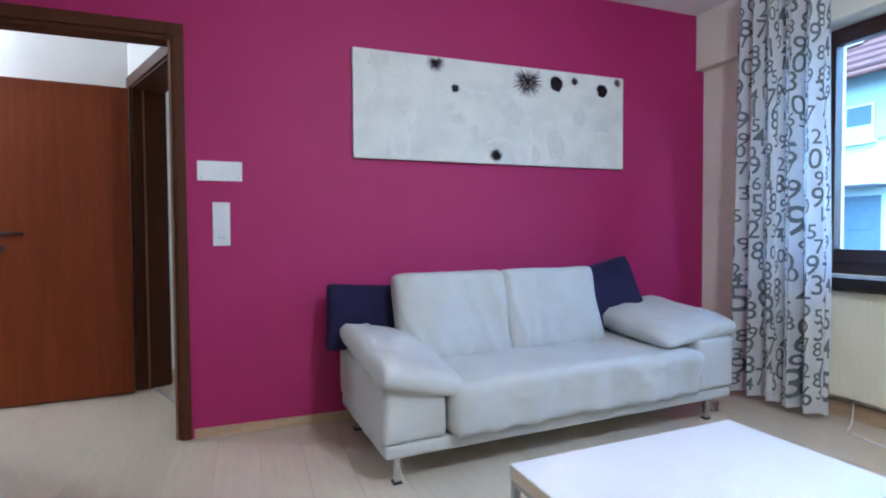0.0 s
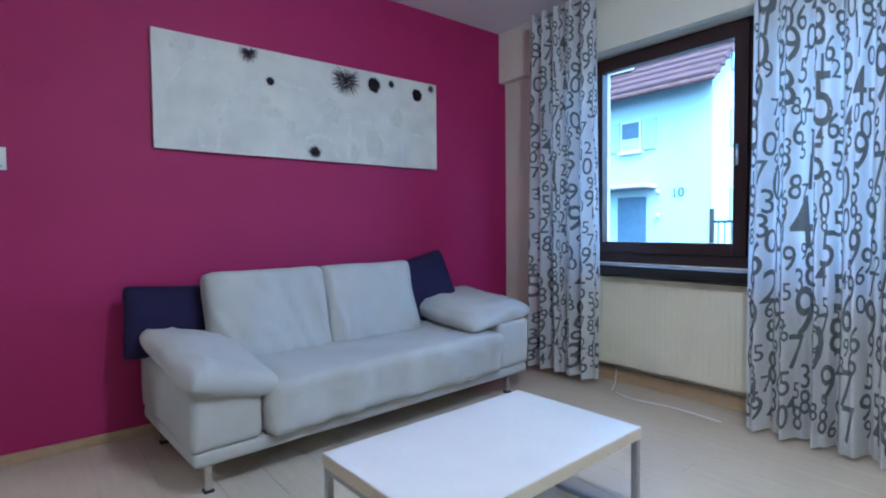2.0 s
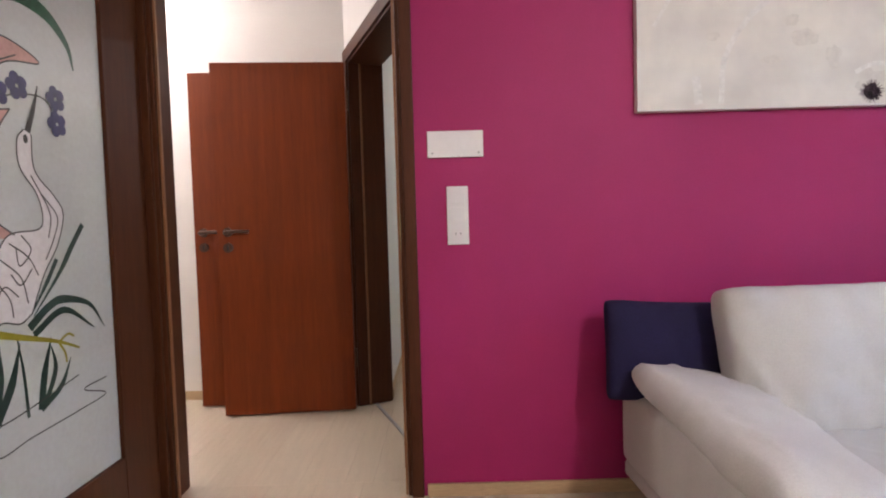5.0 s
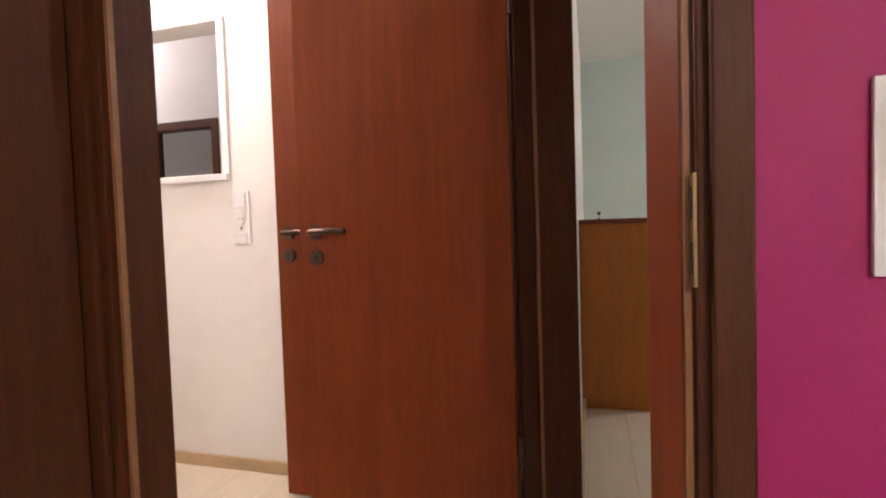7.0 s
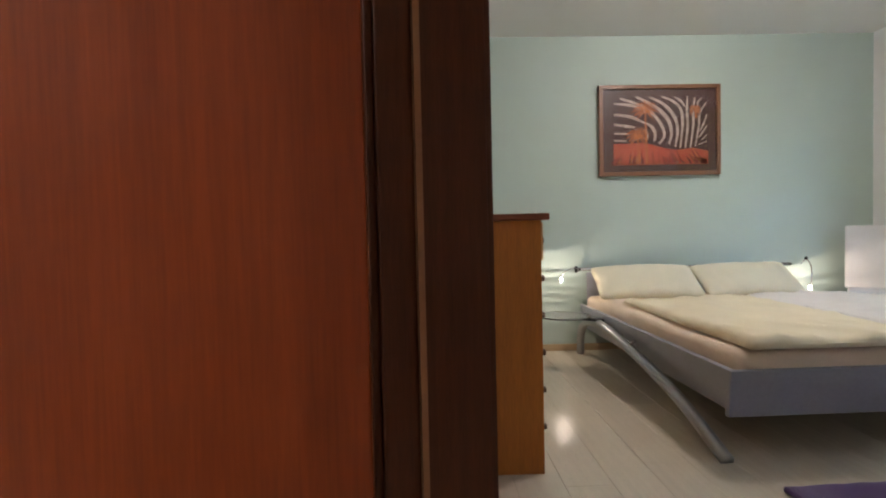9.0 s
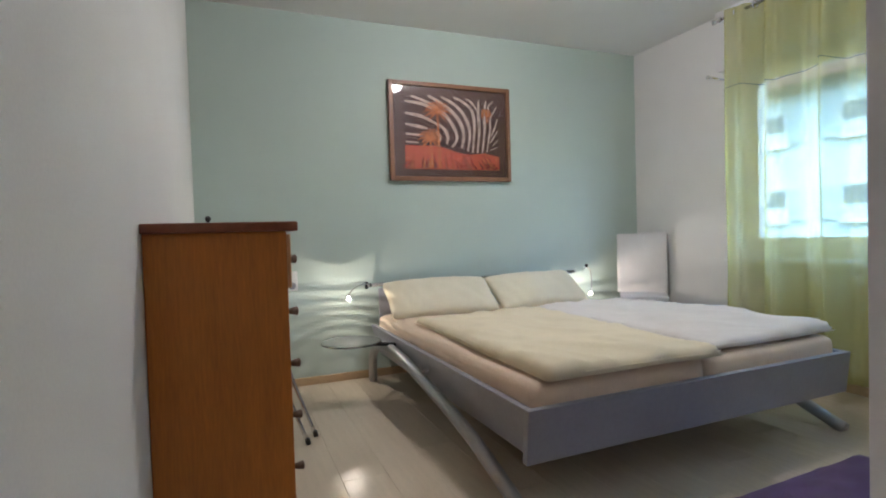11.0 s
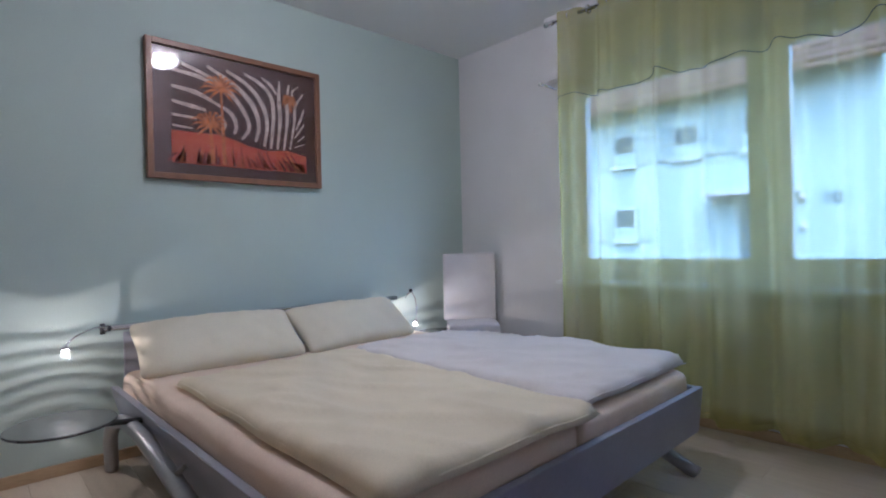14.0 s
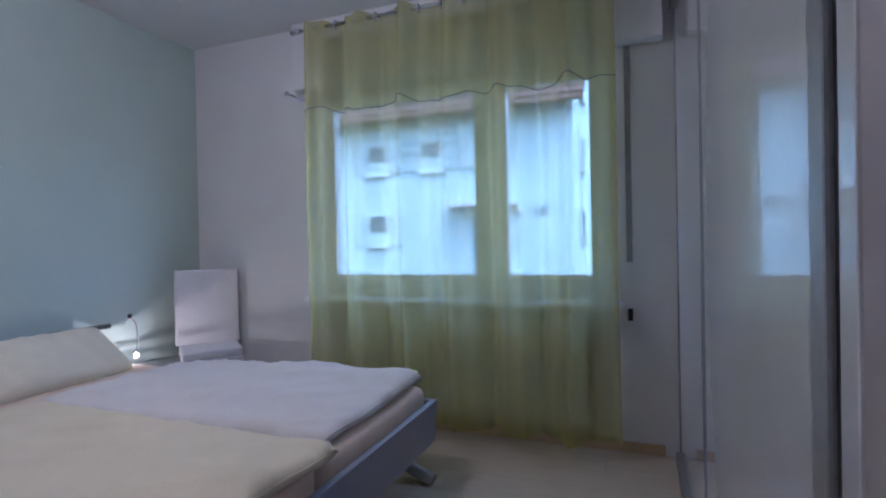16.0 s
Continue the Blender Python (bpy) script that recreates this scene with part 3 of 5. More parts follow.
for a in ([(0.625, 1.33), (0.62, 1.234), (0.554, 1.168), (0.524, 1.117), (0.553, 1.03), (0.61, 0.95), (0.66, 0.85)],
          [(0.65, 1.34), (0.674, 1.308), (0.67, 1.238), (0.62, 1.173), (0.602, 1.113), (0.62, 1.075), (0.72, 1.06), (0.77, 0.99), (0.80, 0.92), (0.82, 0.80)],
          [(0.66, 0.85), (0.70, 0.83), (0.76, 0.84), (0.82, 0.80)], [(0.635, 1.22), (0.575, 1.12), (0.585, 1.05)], [(0.60, 1.17), (0.548, 1.11), (0.565, 1.05), (0.60, 0.99)],
          [(0.72, 1.04), (0.66, 1.00), (0.63, 0.95)], [(0.75, 1.0), (0.69, 0.95), (0.67, 0.88)], [(0.78, 0.96), (0.73, 0.9), (0.72, 0.85)], [(0.68, 1.06), (0.65, 1.02), (0.69, 0.98), (0.70, 1.03)],
          [(0.65, 0.97), (0.69, 0.93), (0.72, 0.96)], [(0.70, 0.90), (0.74, 0.93), (0.77, 0.90)],
          [(0.86, 1.50), (0.78, 1.545), (0.69, 1.565), (0.58, 1.532), (0.70, 1.50), (0.80, 1.40)], [(0.83, 1.44), (0.76, 1.52)], [(0.83, 1.44), (0.71, 1.54)], [(0.83, 1.44), (0.66, 1.53)], [(0.82, 1.42), (0.78, 1.545)],
          [(0.69, 1.385), (0.76, 1.36), (0.82, 1.28), (0.83, 1.20), (0.80, 1.14), (0.74, 1.20), (0.73, 1.32), (0.69, 1.385)], [(0.80, 1.28), (0.76, 1.26)], [(0.81, 1.22), (0.76, 1.24)],
          [(0.85, 1.12), (0.80, 1.15), (0.76, 1.10), (0.70, 1.06)], [(0.84, 1.346), (0.765, 1.394), (0.60, 1.44), (0.523, 1.408)],
          [(0.84, 0.562), (0.79, 0.513), (0.687, 0.524), (0.50, 0.535), (0.382, 0.549), (0.48, 0.59), (0.377, 0.60)], [(0.84, 0.60), (0.79, 0.59), (0.70, 0.60), (0.5, 0.64)]):
    ribbon(a, 0.0042, bm=lines)
blot(0.645, 1.315, 0.008, 0.012, bm=lines)
ribbon([(0.592, 1.467), (0.612, 1.40), (0.637, 1.335)], (0.004, 0.014, 0.02), bm=lines)
paint("painted_outline", lines, M_LEAD, 0.0020, "dark grey outline of stork and lilies")
blooms = bmesh.new()
for x, z in ((0.729, 1.42), (0.663, 1.45), (0.527, 1.446), (0.526, 1.375)):
    for k in range(5):
        blot(x + 0.021 * math.cos(k * 1.257), z + 0.021 * math.sin(k * 1.257), 0.017, 0.017, bm=blooms, n=12)
paint("painted_flowers", blooms, M_PAINTBLUE, 0.0022, "small dark blue flowers")
reeds = bmesh.new()
for a, w in (([(0.446, 1.088), (0.50, 1.02), (0.554, 0.948), (0.655, 0.842)], 0.018), ([(0.672, 0.813), (0.60, 0.86), (0.54, 0.873), (0.434, 0.843), (0.371, 0.763)], 0.024), ([(0.659, 0.792), (0.542, 0.842), (0.42, 0.769)], 0.02),
             ([(0.801, 0.593), (0.83, 0.70), (0.815, 0.80)], 0.03), ([(0.794, 0.591), (0.74, 0.68), (0.706, 0.78)], 0.026), ([(0.80, 0.59), (0.775, 0.70), (0.77, 0.79)], 0.028), ([(0.648, 0.586), (0.63, 0.68), (0.598, 0.774)], 0.024),
             ([(0.648, 0.586), (0.57, 0.63), (0.528, 0.70)], 0.018), ([(0.64, 0.586), (0.59, 0.68), (0.60, 0.75)], 0.018), ([(0.56, 0.99), (0.60, 0.93), (0.66, 0.85)], 0.014), ([(0.692, 0.58), (0.70, 0.70), (0.715, 0.80)], 0.010)):
    ribbon(a, (w, w, 0.003), bm=reeds)
paint("painted_reeds", reeds, M_PAINTTEAL, 0.0018, "dark green reeds and grass")
legs = bmesh.new()
ribbon([(0.80, 0.825), (0.72, 0.80), (0.61, 0.768), (0.55, 0.747), (0.49, 0.72)], (0.022, 0.012, 0.006), bm=legs)
ribbon([(0.57, 0.755), (0.535, 0.77), (0.51, 0.76)], 0.007, bm=legs)
ribbon([(0.57, 0.75), (0.55, 0.72), (0.545, 0.69)], 0.007, bm=legs)
paint("painted_legs", legs, M_PAINTYELLOW, 0.0024, "olive yellow stork legs")


# ---- fixtures on walls ----
def plate_y(name, label, x0, x1, z0, z1, y, category, depth=0.012):
    t = thing(name, label, category, Matrix.Translation((0, y, 0)))
    part("cover", box(x0, x1, -depth, -0.001, z0, z1, 0.003), M_PLASTIC, t)
    return t


junction = plate_y("cover_plate", "white rectangular plastic cover plate on the magenta wall", 0.016, 0.228, 1.312, 1.412, 0, "cover plate", 0.010)
for x, z in ((0.035, 1.328), (0.21, 1.328)):
    part("screw", turn(disc(0.004, 0, 0.002, 12), pose(x, -0.010, z, 90)), M_STEEL, junction)
switch = plate_y("light_switch", "white switch and socket strip on the magenta wall", 0.084, 0.166, 0.981, 1.203, 0, "light switch", 0.009)
part("rocker", box(0.096, 0.154, -0.014, -0.009, 1.135, 1.193, 0.003), M_PLASTIC, switch)
part("rocker", box(0.096, 0.154, -0.014, -0.009, 1.066, 1.124, 0.003), M_PLASTIC, switch)
sock = part("socket", turn(disc(0.027, 0.0085, 0.0125, 28, bevel=0.002), pose(0.125, 0, 1.023, 90)), M_PLASTIC, switch)
for dx in (-0.0095, 0.0095):
    part("pin_hole", turn(disc(0.003, 0.0123, 0.0131, 10), pose(0.125 + dx, 0, 1.023, 90)), M_DARKHOLE, sock)
hall_sw = plate_y("hall_switch", "white switch and socket strip on the white hall wall", -1.725, -1.640, 1.005, 1.240, HN, "light switch", 0.009)
part("rocker", box(-1.711, -1.654, -0.014, -0.009, 1.168, 1.228, 0.003), M_PLASTIC, hall_sw)
part("socket", turn(disc(0.025, 0.0085, 0.0125, 24, bevel=0.002), pose(-1.6825, 0, 1.12, 90)), M_PLASTIC, hall_sw)
for dx in (-0.0095, 0.0095):
    part("pin_hole", turn(disc(0.003, 0.0123, 0.0131, 10), pose(-1.6825 + dx, 0, 1.12, 90)), M_DARKHOLE, hall_sw)
part("indicator", box(-1.6865, -1.6785, -0.0115, -0.009, 1.072, 1.084), M_ZEBRED, hall_sw, "small red indicator")
part("rocker", box(-1.711, -1.654, -0.013, -0.009, 1.012, 1.06, 0.003), M_PLASTIC, hall_sw)
bell = thing("door_chime", "small grey plastic box on the white hall wall", "door chime", Matrix.Translation((0, HN, 0)))
part("body", box(-2.43, -2.34, -0.035, -0.001, 1.235, 1.39, 0.006), M_GREYBOX, bell)
part("grille", box(-2.418, -2.352, -0.0365, -0.035, 1.25, 1.285), M_STEEL, bell)
bedsock = plate_y("wall_socket", "white double socket on the pale green wall", 0.27, 0.345, 0.665, 0.80, 4.5, "wall socket", 0.010)
part("socket", turn(disc(0.024, 0.0095, 0.013, 24, bevel=0.002), pose(0.307, 0, 0.70, 90)), M_GREYBOX, bedsock)
part("rocker", box(0.281, 0.334, -0.014, -0.010, 0.738, 0.79, 0.003), M_PLASTIC, bedsock)

# pass-through trim and the brown frame behind it
trim = thing("trim_pass_through", "white trim round the pass-through opening", "trim", kind="structure")
for b in (box(-2.275, -1.73, HN - 0.03, HN, 1.288, 1.318, 0.004), box(-1.765, -1.73, HN - 0.012, HN, 1.318, 2.0, 0.003), box(-2.275, -2.24, HN - 0.012, HN, 1.318, 2.0, 0.003), box(-2.24, -1.765, HN - 0.012, HN, 1.98, 2.0, 0.003)):
    part("board", b, M_PLASTIC, trim)
inner = thing("window_frame_kitchen", "dark brown wooden frame of an inner kitchen opening", "window frame", kind="structure")
for b in (box(-2.9, -2.85, 1.97, 2.05, 1.38, 1.76, 0.003), box(-2.42, -2.37, 1.97, 2.05, 1.38, 1.76, 0.003), box(-2.85, -2.42, 1.97, 2.05, 1.71, 1.76, 0.003)):
    part("bar", b, M_WENGE, inner)
frame_k = thing("door_frame_3", "dark brown frame of the kitchen doorway", "door frame", kind="structure")
lining(frame_k, "x", -3.55, -2.80, HN, HN + 0.12, 2.0)
cab = thing("kitchen_cabinet", "warm wooden kitchen base cabinet with pale worktop", "cabinet", Matrix.Translation((-3.75, 2.45, 0)))
part("body", box(-0.6, 0.35, 0, 0.55, 0.08, 0.84, 0.004), M_CHERRY, cab)
part("door", box(-0.59, -0.13, -0.02, -0.001, 0.10, 0.82, 0.006), M_CHERRY, cab)
part("door", box(-0.12, 0.34, -0.02, -0.001, 0.10, 0.82, 0.006), M_CHERRY, cab)
part("worktop", box(-0.62, 0.37, -0.03, 0.55, 0.84, 0.88, 0.004), M_SILL, cab)
part("plinth", box(-0.58, 0.33, 0.04, 0.5, 0.0, 0.08), M_BLACK, cab)


# ---- living room window ----
def bars(parent, x0, x1, ys, zs, width, material):
    """A rectangular frame of four bars in the y-z plane."""
    (a, b), (c, d) = ys, zs
    for q in (box(x0, x1, a, a + width, c, d, 0.004), box(x0, x1, b - width, b, c, d, 0.004), box(x0, x1, a + width, b - width, c, c + width, 0.004), box(x0, x1, a + width, b - width, d - width, d, 0.004)):
        part("bar", q, material, parent)


def pane(parent, x, ys, zs):
    ob = part("pane", box(x, x + 0.012, ys[0], ys[1], zs[0], zs[1]), M_GLASS, parent, "clear glass")
    ob.visible_shadow = False
    return ob


win_l = thing("window_1", "dark brown two-sash window facing the street", "window", kind="structure")
bars(win_l, 3.445, 3.515, (-2.62, -0.75), (0.79, 2.19), 0.07, M_WINBROWN)
for ys in ((-1.80, -0.797), (-2.57, -1.81)):
    bars(win_l, 3.42, 3.485, ys, (0.857, 2.165), 0.074, M_WINBROWN)
    pane(win_l, 3.45, (ys[0] + 0.070, ys[1] - 0.070), (0.927, 2.095))
for y in (-1.763, -1.85):
    part("handle", join(tube([(3.42, y, 1.48), (3.385, y, 1.48)], 0.008), tube([(3.385, y, 1.485), (3.383, y, 1.37)], 0.008)), M_CHROME, win_l, "chrome window handle", True)
part("mullion", box(3.486, 3.515, -1.83, -1.78, 0.86, 2.12, 0.003), M_WINBROWN, win_l)
part("window_sill", box(3.215, 3.445, -2.66, -0.68, 0.768, 0.788, 0.004), M_SILL, win_l, "pale marble window sill")
part("sill_edge", box(3.20, 3.215, -2.66, -0.68, 0.725, 0.786, 0.003), M_BLACK, win_l, "black front edge of the sill")
part("sill_support", box(3.215, WL - 0.001, -2.64, -0.70, 0.73, 0.767), M_BLACK, win_l)

radiator = thing("radiator", "cream flat-panel radiator under the living room window", "radiator", Matrix.Translation((3.27, 0, 0)))
part("panel", box(0.0, 0.016, -2.42, -0.80, 0.13, 0.70, 0.006), M_RADIATOR, radiator)
part("back_panel", box(0.055, 0.07, -2.42, -0.80, 0.14, 0.69, 0.006), M_RADIATOR, radiator)
part("top_grille", box(0.0, 0.07, -2.42, -0.80, 0.695, 0.708, 0.002), M_RADIATOR, radiator)
part("bracket", box(0.068, 0.089, -2.2, -2.16, 0.2, 0.66), M_RADIATOR, radiator)
part("bracket", box(0.068, 0.089, -1.04, -1.0, 0.2, 0.66), M_RADIATOR, radiator)
for i in range(46):
    y = -2.40 + i * 0.0345
    part("rib", box(-0.0014, 0.001, y, y + 0.012, 0.16, 0.675, 0.001, 1), M_RADIATOR, radiator)
part("pipe", tube([(0.03, -0.83, 0.15), (0.03, -0.83, 0.0)], 0.009), M_RADIATOR, radiator, smooth=True)


# ---- curtains ----
class Folds:
    """A pleated hanging: place(s, z) gives the point at share s of the width and height z."""

    def __init__(self, x, y0, y1, z0, z1, folds, amp, seed, flare=0.0):
        self.x, self.y0, self.y1, self.z0, self.z1, self.folds, self.amp, self.seed, self.flare = x, y0, y1, z0, z1, folds, amp, seed, flare

    def place(self, s, z, off=0.0):
        t = (self.z1 - z) / (self.z1 - self.z0)
        ph = 2 * math.pi * self.folds * s + 0.9 * noise.noise(Vector((s * 4, t * 0.8, self.seed)))
        a = self.amp * (0.75 + 0.25 * t) * (1 + 0.5 * noise.noise(Vector((s * 5, t * 1.2, self.seed + 9))))
        y = self.y0 + (self.y1 - self.y0) * (0.5 + (s - 0.5) * (1 + self.flare * t)) + 0.012 * noise.noise(Vector((s * 6, t * 2, self.seed + 4)))
        return Vector((self.x + a * math.sin(ph) + 0.4 * a * math.sin(2.3 * ph + 1) - off, y, z))

    def cloth(self, n=160, m=40):
        bm = bmesh.new()
        g = [[bm.verts.new(self.place(i / n, self.z0 + (self.z1 - self.z0) * j / m)) for j in range(m + 1)] for i in range(n + 1)]
        for i in range(n):
            for j in range(m):
                bm.faces.new((g[i][j], g[i + 1][j], g[i + 1][j + 1], g[i][j + 1]))
        return bm


def glyph(char):
    """Points and faces of one printed character, about 1 high, cut fine enough to follow folds."""
    cu = bpy.data.curves.new("glyph", "FONT")
    cu.body, cu.size = char, 1.4
    cu.resolution_u = 3
    cu.offset = 0.007
    ob = new("glyph", cu)
    bpy.context.view_layer.update()
    me = bpy.data.meshes.new_from_object(ob)
    bpy.data.objects.remove(ob)
    bm = bmesh.new()
    bm.from_mesh(me)
    bpy.data.meshes.remove(me)
    for _ in range(3):
        long_edges = [e for e in bm.edges if e.calc_length() > 0.16]
        if long_edges:
            bmesh.ops.subdivide_edges(bm, edges=long_edges, cuts=1)
            bmesh.ops.triangulate(bm, faces=bm.faces[:])
    xs = [v.co.x for v in bm.verts]
    mid = (min(xs) + max(xs)) / 2
    bm.verts.index_update()
    data = [(v.co.x - mid, v.co.y) for v in bm.verts], [tuple(v.index for v in f.verts) for f in bm.faces]
    bm.free()
    return data


GLYPHS = {c: glyph(c) for c in "0123456789"}


def number_print(folds, cloth_width, rnd, sizes):
    """Grey figures of many sizes, laid on the folds."""
    verts, faces = [], []
    h = folds.z1 - folds.z0
    spots = []
    for size in sizes:
        for _ in range(60):
            u, w = rnd.uniform(0.03, cloth_width - 0.03), rnd.uniform(0.03, h - size - 0.03)
            r = size * 0.47
            if all((u - a) ** 2 + (w + size / 2 - b) ** 2 > (r + c) ** 2 * 0.62 for a, b, c in spots):
                spots.append((u, w + size / 2, r))
                pts, fs = GLYPHS[rnd.choice("2457890369581")]
                base = len(verts)
                lean = rnd.uniform(-0.12, 0.12)
                for px, py in pts:
                    s = 1 - (u + size * (px * 0.95 + lean * py)) / cloth_width
                    verts.append(folds.place(min(max(s, 0.0), 1.0), folds.z0 + w + size * py, 0.004))
                faces += [tuple(i + base for i in f) for f in fs]
                break
    me = bpy.data.meshes.new("number_print")
    me.from_pydata(verts, [], faces)
    me.materials.append(M_PRINT)
    return me


def number_curtain(name, label, folds, cloth_width, seed, sizes):
    t = thing(name, label, "curtain", group="living room curtains")
    cl = part("cloth", folds.cloth(), M_CURTAIN, t, smooth=True)
    pr = new("number_print", number_print(folds, cloth_width, random.Random(seed), sizes))
    pr.parent = cl
    tagged(pr, "grey printed figures", kind="stuff")
    for k in range(folds.folds):
        p = folds.place((k + 0.5) / folds.folds, folds.z1 - 0.03)
        ring = [(folds.x + 0.026 * math.cos(a), p.y, 2.47 + 0.026 * math.sin(a)) for a in [2 * math.pi * i / 16 for i in range(17)]]
        part("eyelet", tube(ring, 0.005, 6, closed_ends=False), M_STEEL, t, smooth=True)
    return t


C1 = Folds(3.10, -1.03, -0.51, 0.05, 2.50, 5, 0.046, 3, 0.06)
C2 = Folds(3.09, -2.57, -1.96, 0.02, 2.50, 5, 0.050, 8, 0.05)
number_curtain("number_curtain", "white curtain printed with grey figures beside the window", C1, 1.5, 11, [0.17] * 26 + [0.11] * 150 + [0.08] * 300)
number_curtain("number_curtain", "wide white curtain printed with grey figures half across the window", C2, 1.5, 12, [0.25] * 10 + [0.17] * 50 + [0.12] * 140 + [0.085] * 220)
rod = thing("curtain_rod", "slim steel curtain rod under the living room ceiling", "curtain rod")
part("bar", tube([(3.10, -2.9, 2.47), (3.10, -0.55, 2.47)], 0.010), M_STEEL, rod, smooth=True)
for y in (-2.7, -1.3, -0.6):
    part("bracket", tube([(3.10, y, 2.47), (3.284, y, 2.47)], 0.006), M_STEEL, rod, smooth=True)
part("finial", ball(0.02, (3.10, -0.54, 2.47)), M_STEEL, rod, smooth=True)

cable = thing("power_cable", "white cable lying loose on the floor", "cable", Matrix.Translation((0.11, -0.02, 0)))
part("wire", tube(curve([(3.23, -1.02, 0.10), (3.15, -1.06, 0.012), (3.02, -1.12, 0.006)], 8), 0.004, 6), M_PLASTIC, cable, smooth=True)
part("wire", tube(curve([(3.00, -1.16, 0.006), (2.96, -1.30, 0.006), (3.0, -1.52, 0.006), (2.98, -1.8, 0.006)], 8), 0.005, 6), M_PLASTIC, cable, smooth=True)

# ---- canvas ----
canvas = thing("canvas_picture", "wide grey-white abstract canvas with dark ink burrs on the magenta wall", "picture", Matrix.Translation((0.803, -0.034, 1.458)) @ Matrix.Diagonal((1.037, 1, 1.032, 1)))
part("canvas", box(0, 1.75, 0, 0.033, 0, 0.585, 0.002), M_CANVAS, canvas)
for pts, w in (([(0.78, 0.12), (0.86, 0.15), (0.95, 0.12), (0.99, 0.02)], 0.016), ([(1.12, 0.24), (1.22, 0.26), (1.30, 0.18), (1.34, 0.02)], 0.020), ([(1.46, 0.05), (1.47, 0.17), (1.55, 0.22), (1.66, 0.21)], 0.018),
               ([(0.30, 0.02), (0.32, 0.20), (0.44, 0.36), (0.60, 0.42), (0.80, 0.40)], 0.02), ([(1.06, 0.02), (1.07, 0.20), (1.05, 0.30)], 0.03), ([(0.22, 0.02), (0.21, 0.12)], 0.03), ([(0.06, 0.30), (0.16, 0.44), (0.34, 0.50)], 0.014)):
    part("pale_arc", ribbon(pts, w, 0.0012), M_CANVASLIGHT, canvas, "pale arc on the canvas")
for i, (x, z, rx, rz) in enumerate(((0.95, 0.30, 0.07, 0.08), (1.24, 0.13, 0.07, 0.09), (0.60, 0.25, 0.05, 0.03), (0.84, 0.08, 0.06, 0.05), (0.27, 0.26, 0.025, 0.015), (1.1, 0.06, 0.03, 0.05), (0.48, 0.17, 0.04, 0.015), (0.14, 0.53, 0.06, 0.04), (0.70, 0.18, 0.03, 0.04), (1.42, 0.32, 0.05, 0.06), (0.55, 0.31, 0.03, 0.02))):
    part("grey_cloud", blot(x, z, rx, rz, 0.0008, 22, 0.5, i), M_CANVASGREY, canvas, "soft grey patch")


def burr(x, z, r, spikes, bm, seed, core=0.7):
    rnd = random.Random(seed)
    if core:
        blot(x, z, r * core, r * core * 1.05, 0.0016, 20, 0.25, seed, bm)
    for k in range(spikes):
        a = 2 * math.pi * k / spikes + rnd.uniform(-0.1, 0.1)
        q0, q1 = r * rnd.uniform(0.15, 0.5), r * rnd.uniform(0.85, 1.1)
        e = [(x + q * math.cos(a), z + q * math.sin(a)) for q in (q0, q1)]
        if max(e[0][1], e[1][1]) < 0.583 and max(e[0][0], e[1][0]) < 1.748:
            ribbon(e, (0.006, 0.005, 0.001), 0.0016, bm=bm, smooth=False)


for x, z, r, n, core, ink in ((1.051, 0.502, 0.100, 80, 0.0, 0), (1.051, 0.502, 0.066, 46, 0.3, 1), (1.249, 0.505, 0.054, 44, 0.8, 1), (1.583, 0.490, 0.044, 40, 0.85, 1), (1.38, 0.530, 0.028, 24, 0.6, 1),
                             (0.466, 0.550, 0.055, 50, 0.3, 0), (0.466, 0.562, 0.034, 26, 0.0, 1), (0.582, 0.418, 0.028, 24, 0.7, 1), (0.838, 0.050, 0.044, 36, 0.6, 0), (0.848, 0.045, 0.028, 22, 0.0, 1), (1.702, 0.550, 0.028, 30, 0.6, 0)):
    spot = bmesh.new()
    burr(x, z, r, n, spot, round(x * 100 + n), core)
    part("ink_burr", spot, M_INK if ink else M_INKSOFT, canvas, "plum-black ink burr" if ink else "faded plum burr")

# ---- sofa ----
sofa = thing("sofa", "pale grey two-seat fabric sofa on slim metal legs", "sofa", pose(0.72, -0.925, 0, 0, 0, 3.2))
SL, SD = 2.04, 0.80
part("base_frame", box(0.03, SL - 0.03, 0.02, SD, 0.128, 0.19, 0.02, 3), M_SOFA, sofa, smooth=True)


def soft_box(x0, x1, y0, y1, z0, z1, r, seed, wr=0.006, ruffle=0.0, cuts=5):
    bm = box(x0, x1, y0, y1, z0, z1, r, 4)
    bmesh.ops.subdivide_edges(bm, edges=[e for e in bm.edges if e.calc_length() > 0.12], cuts=cuts, use_grid_fill=True)
    for v in bm.verts:
        v.co += wr * Vector([noise.noise(v.co * 4 + Vector((seed, k, 0))) for k in range(3)])
        if ruffle and v.co.y < y0 + 0.06:
            v.co.y -= ruffle * (1 - abs(noise.noise(Vector((v.co.x * 11, v.co.z * 2.5, seed + 3))))) ** 4
    return bm


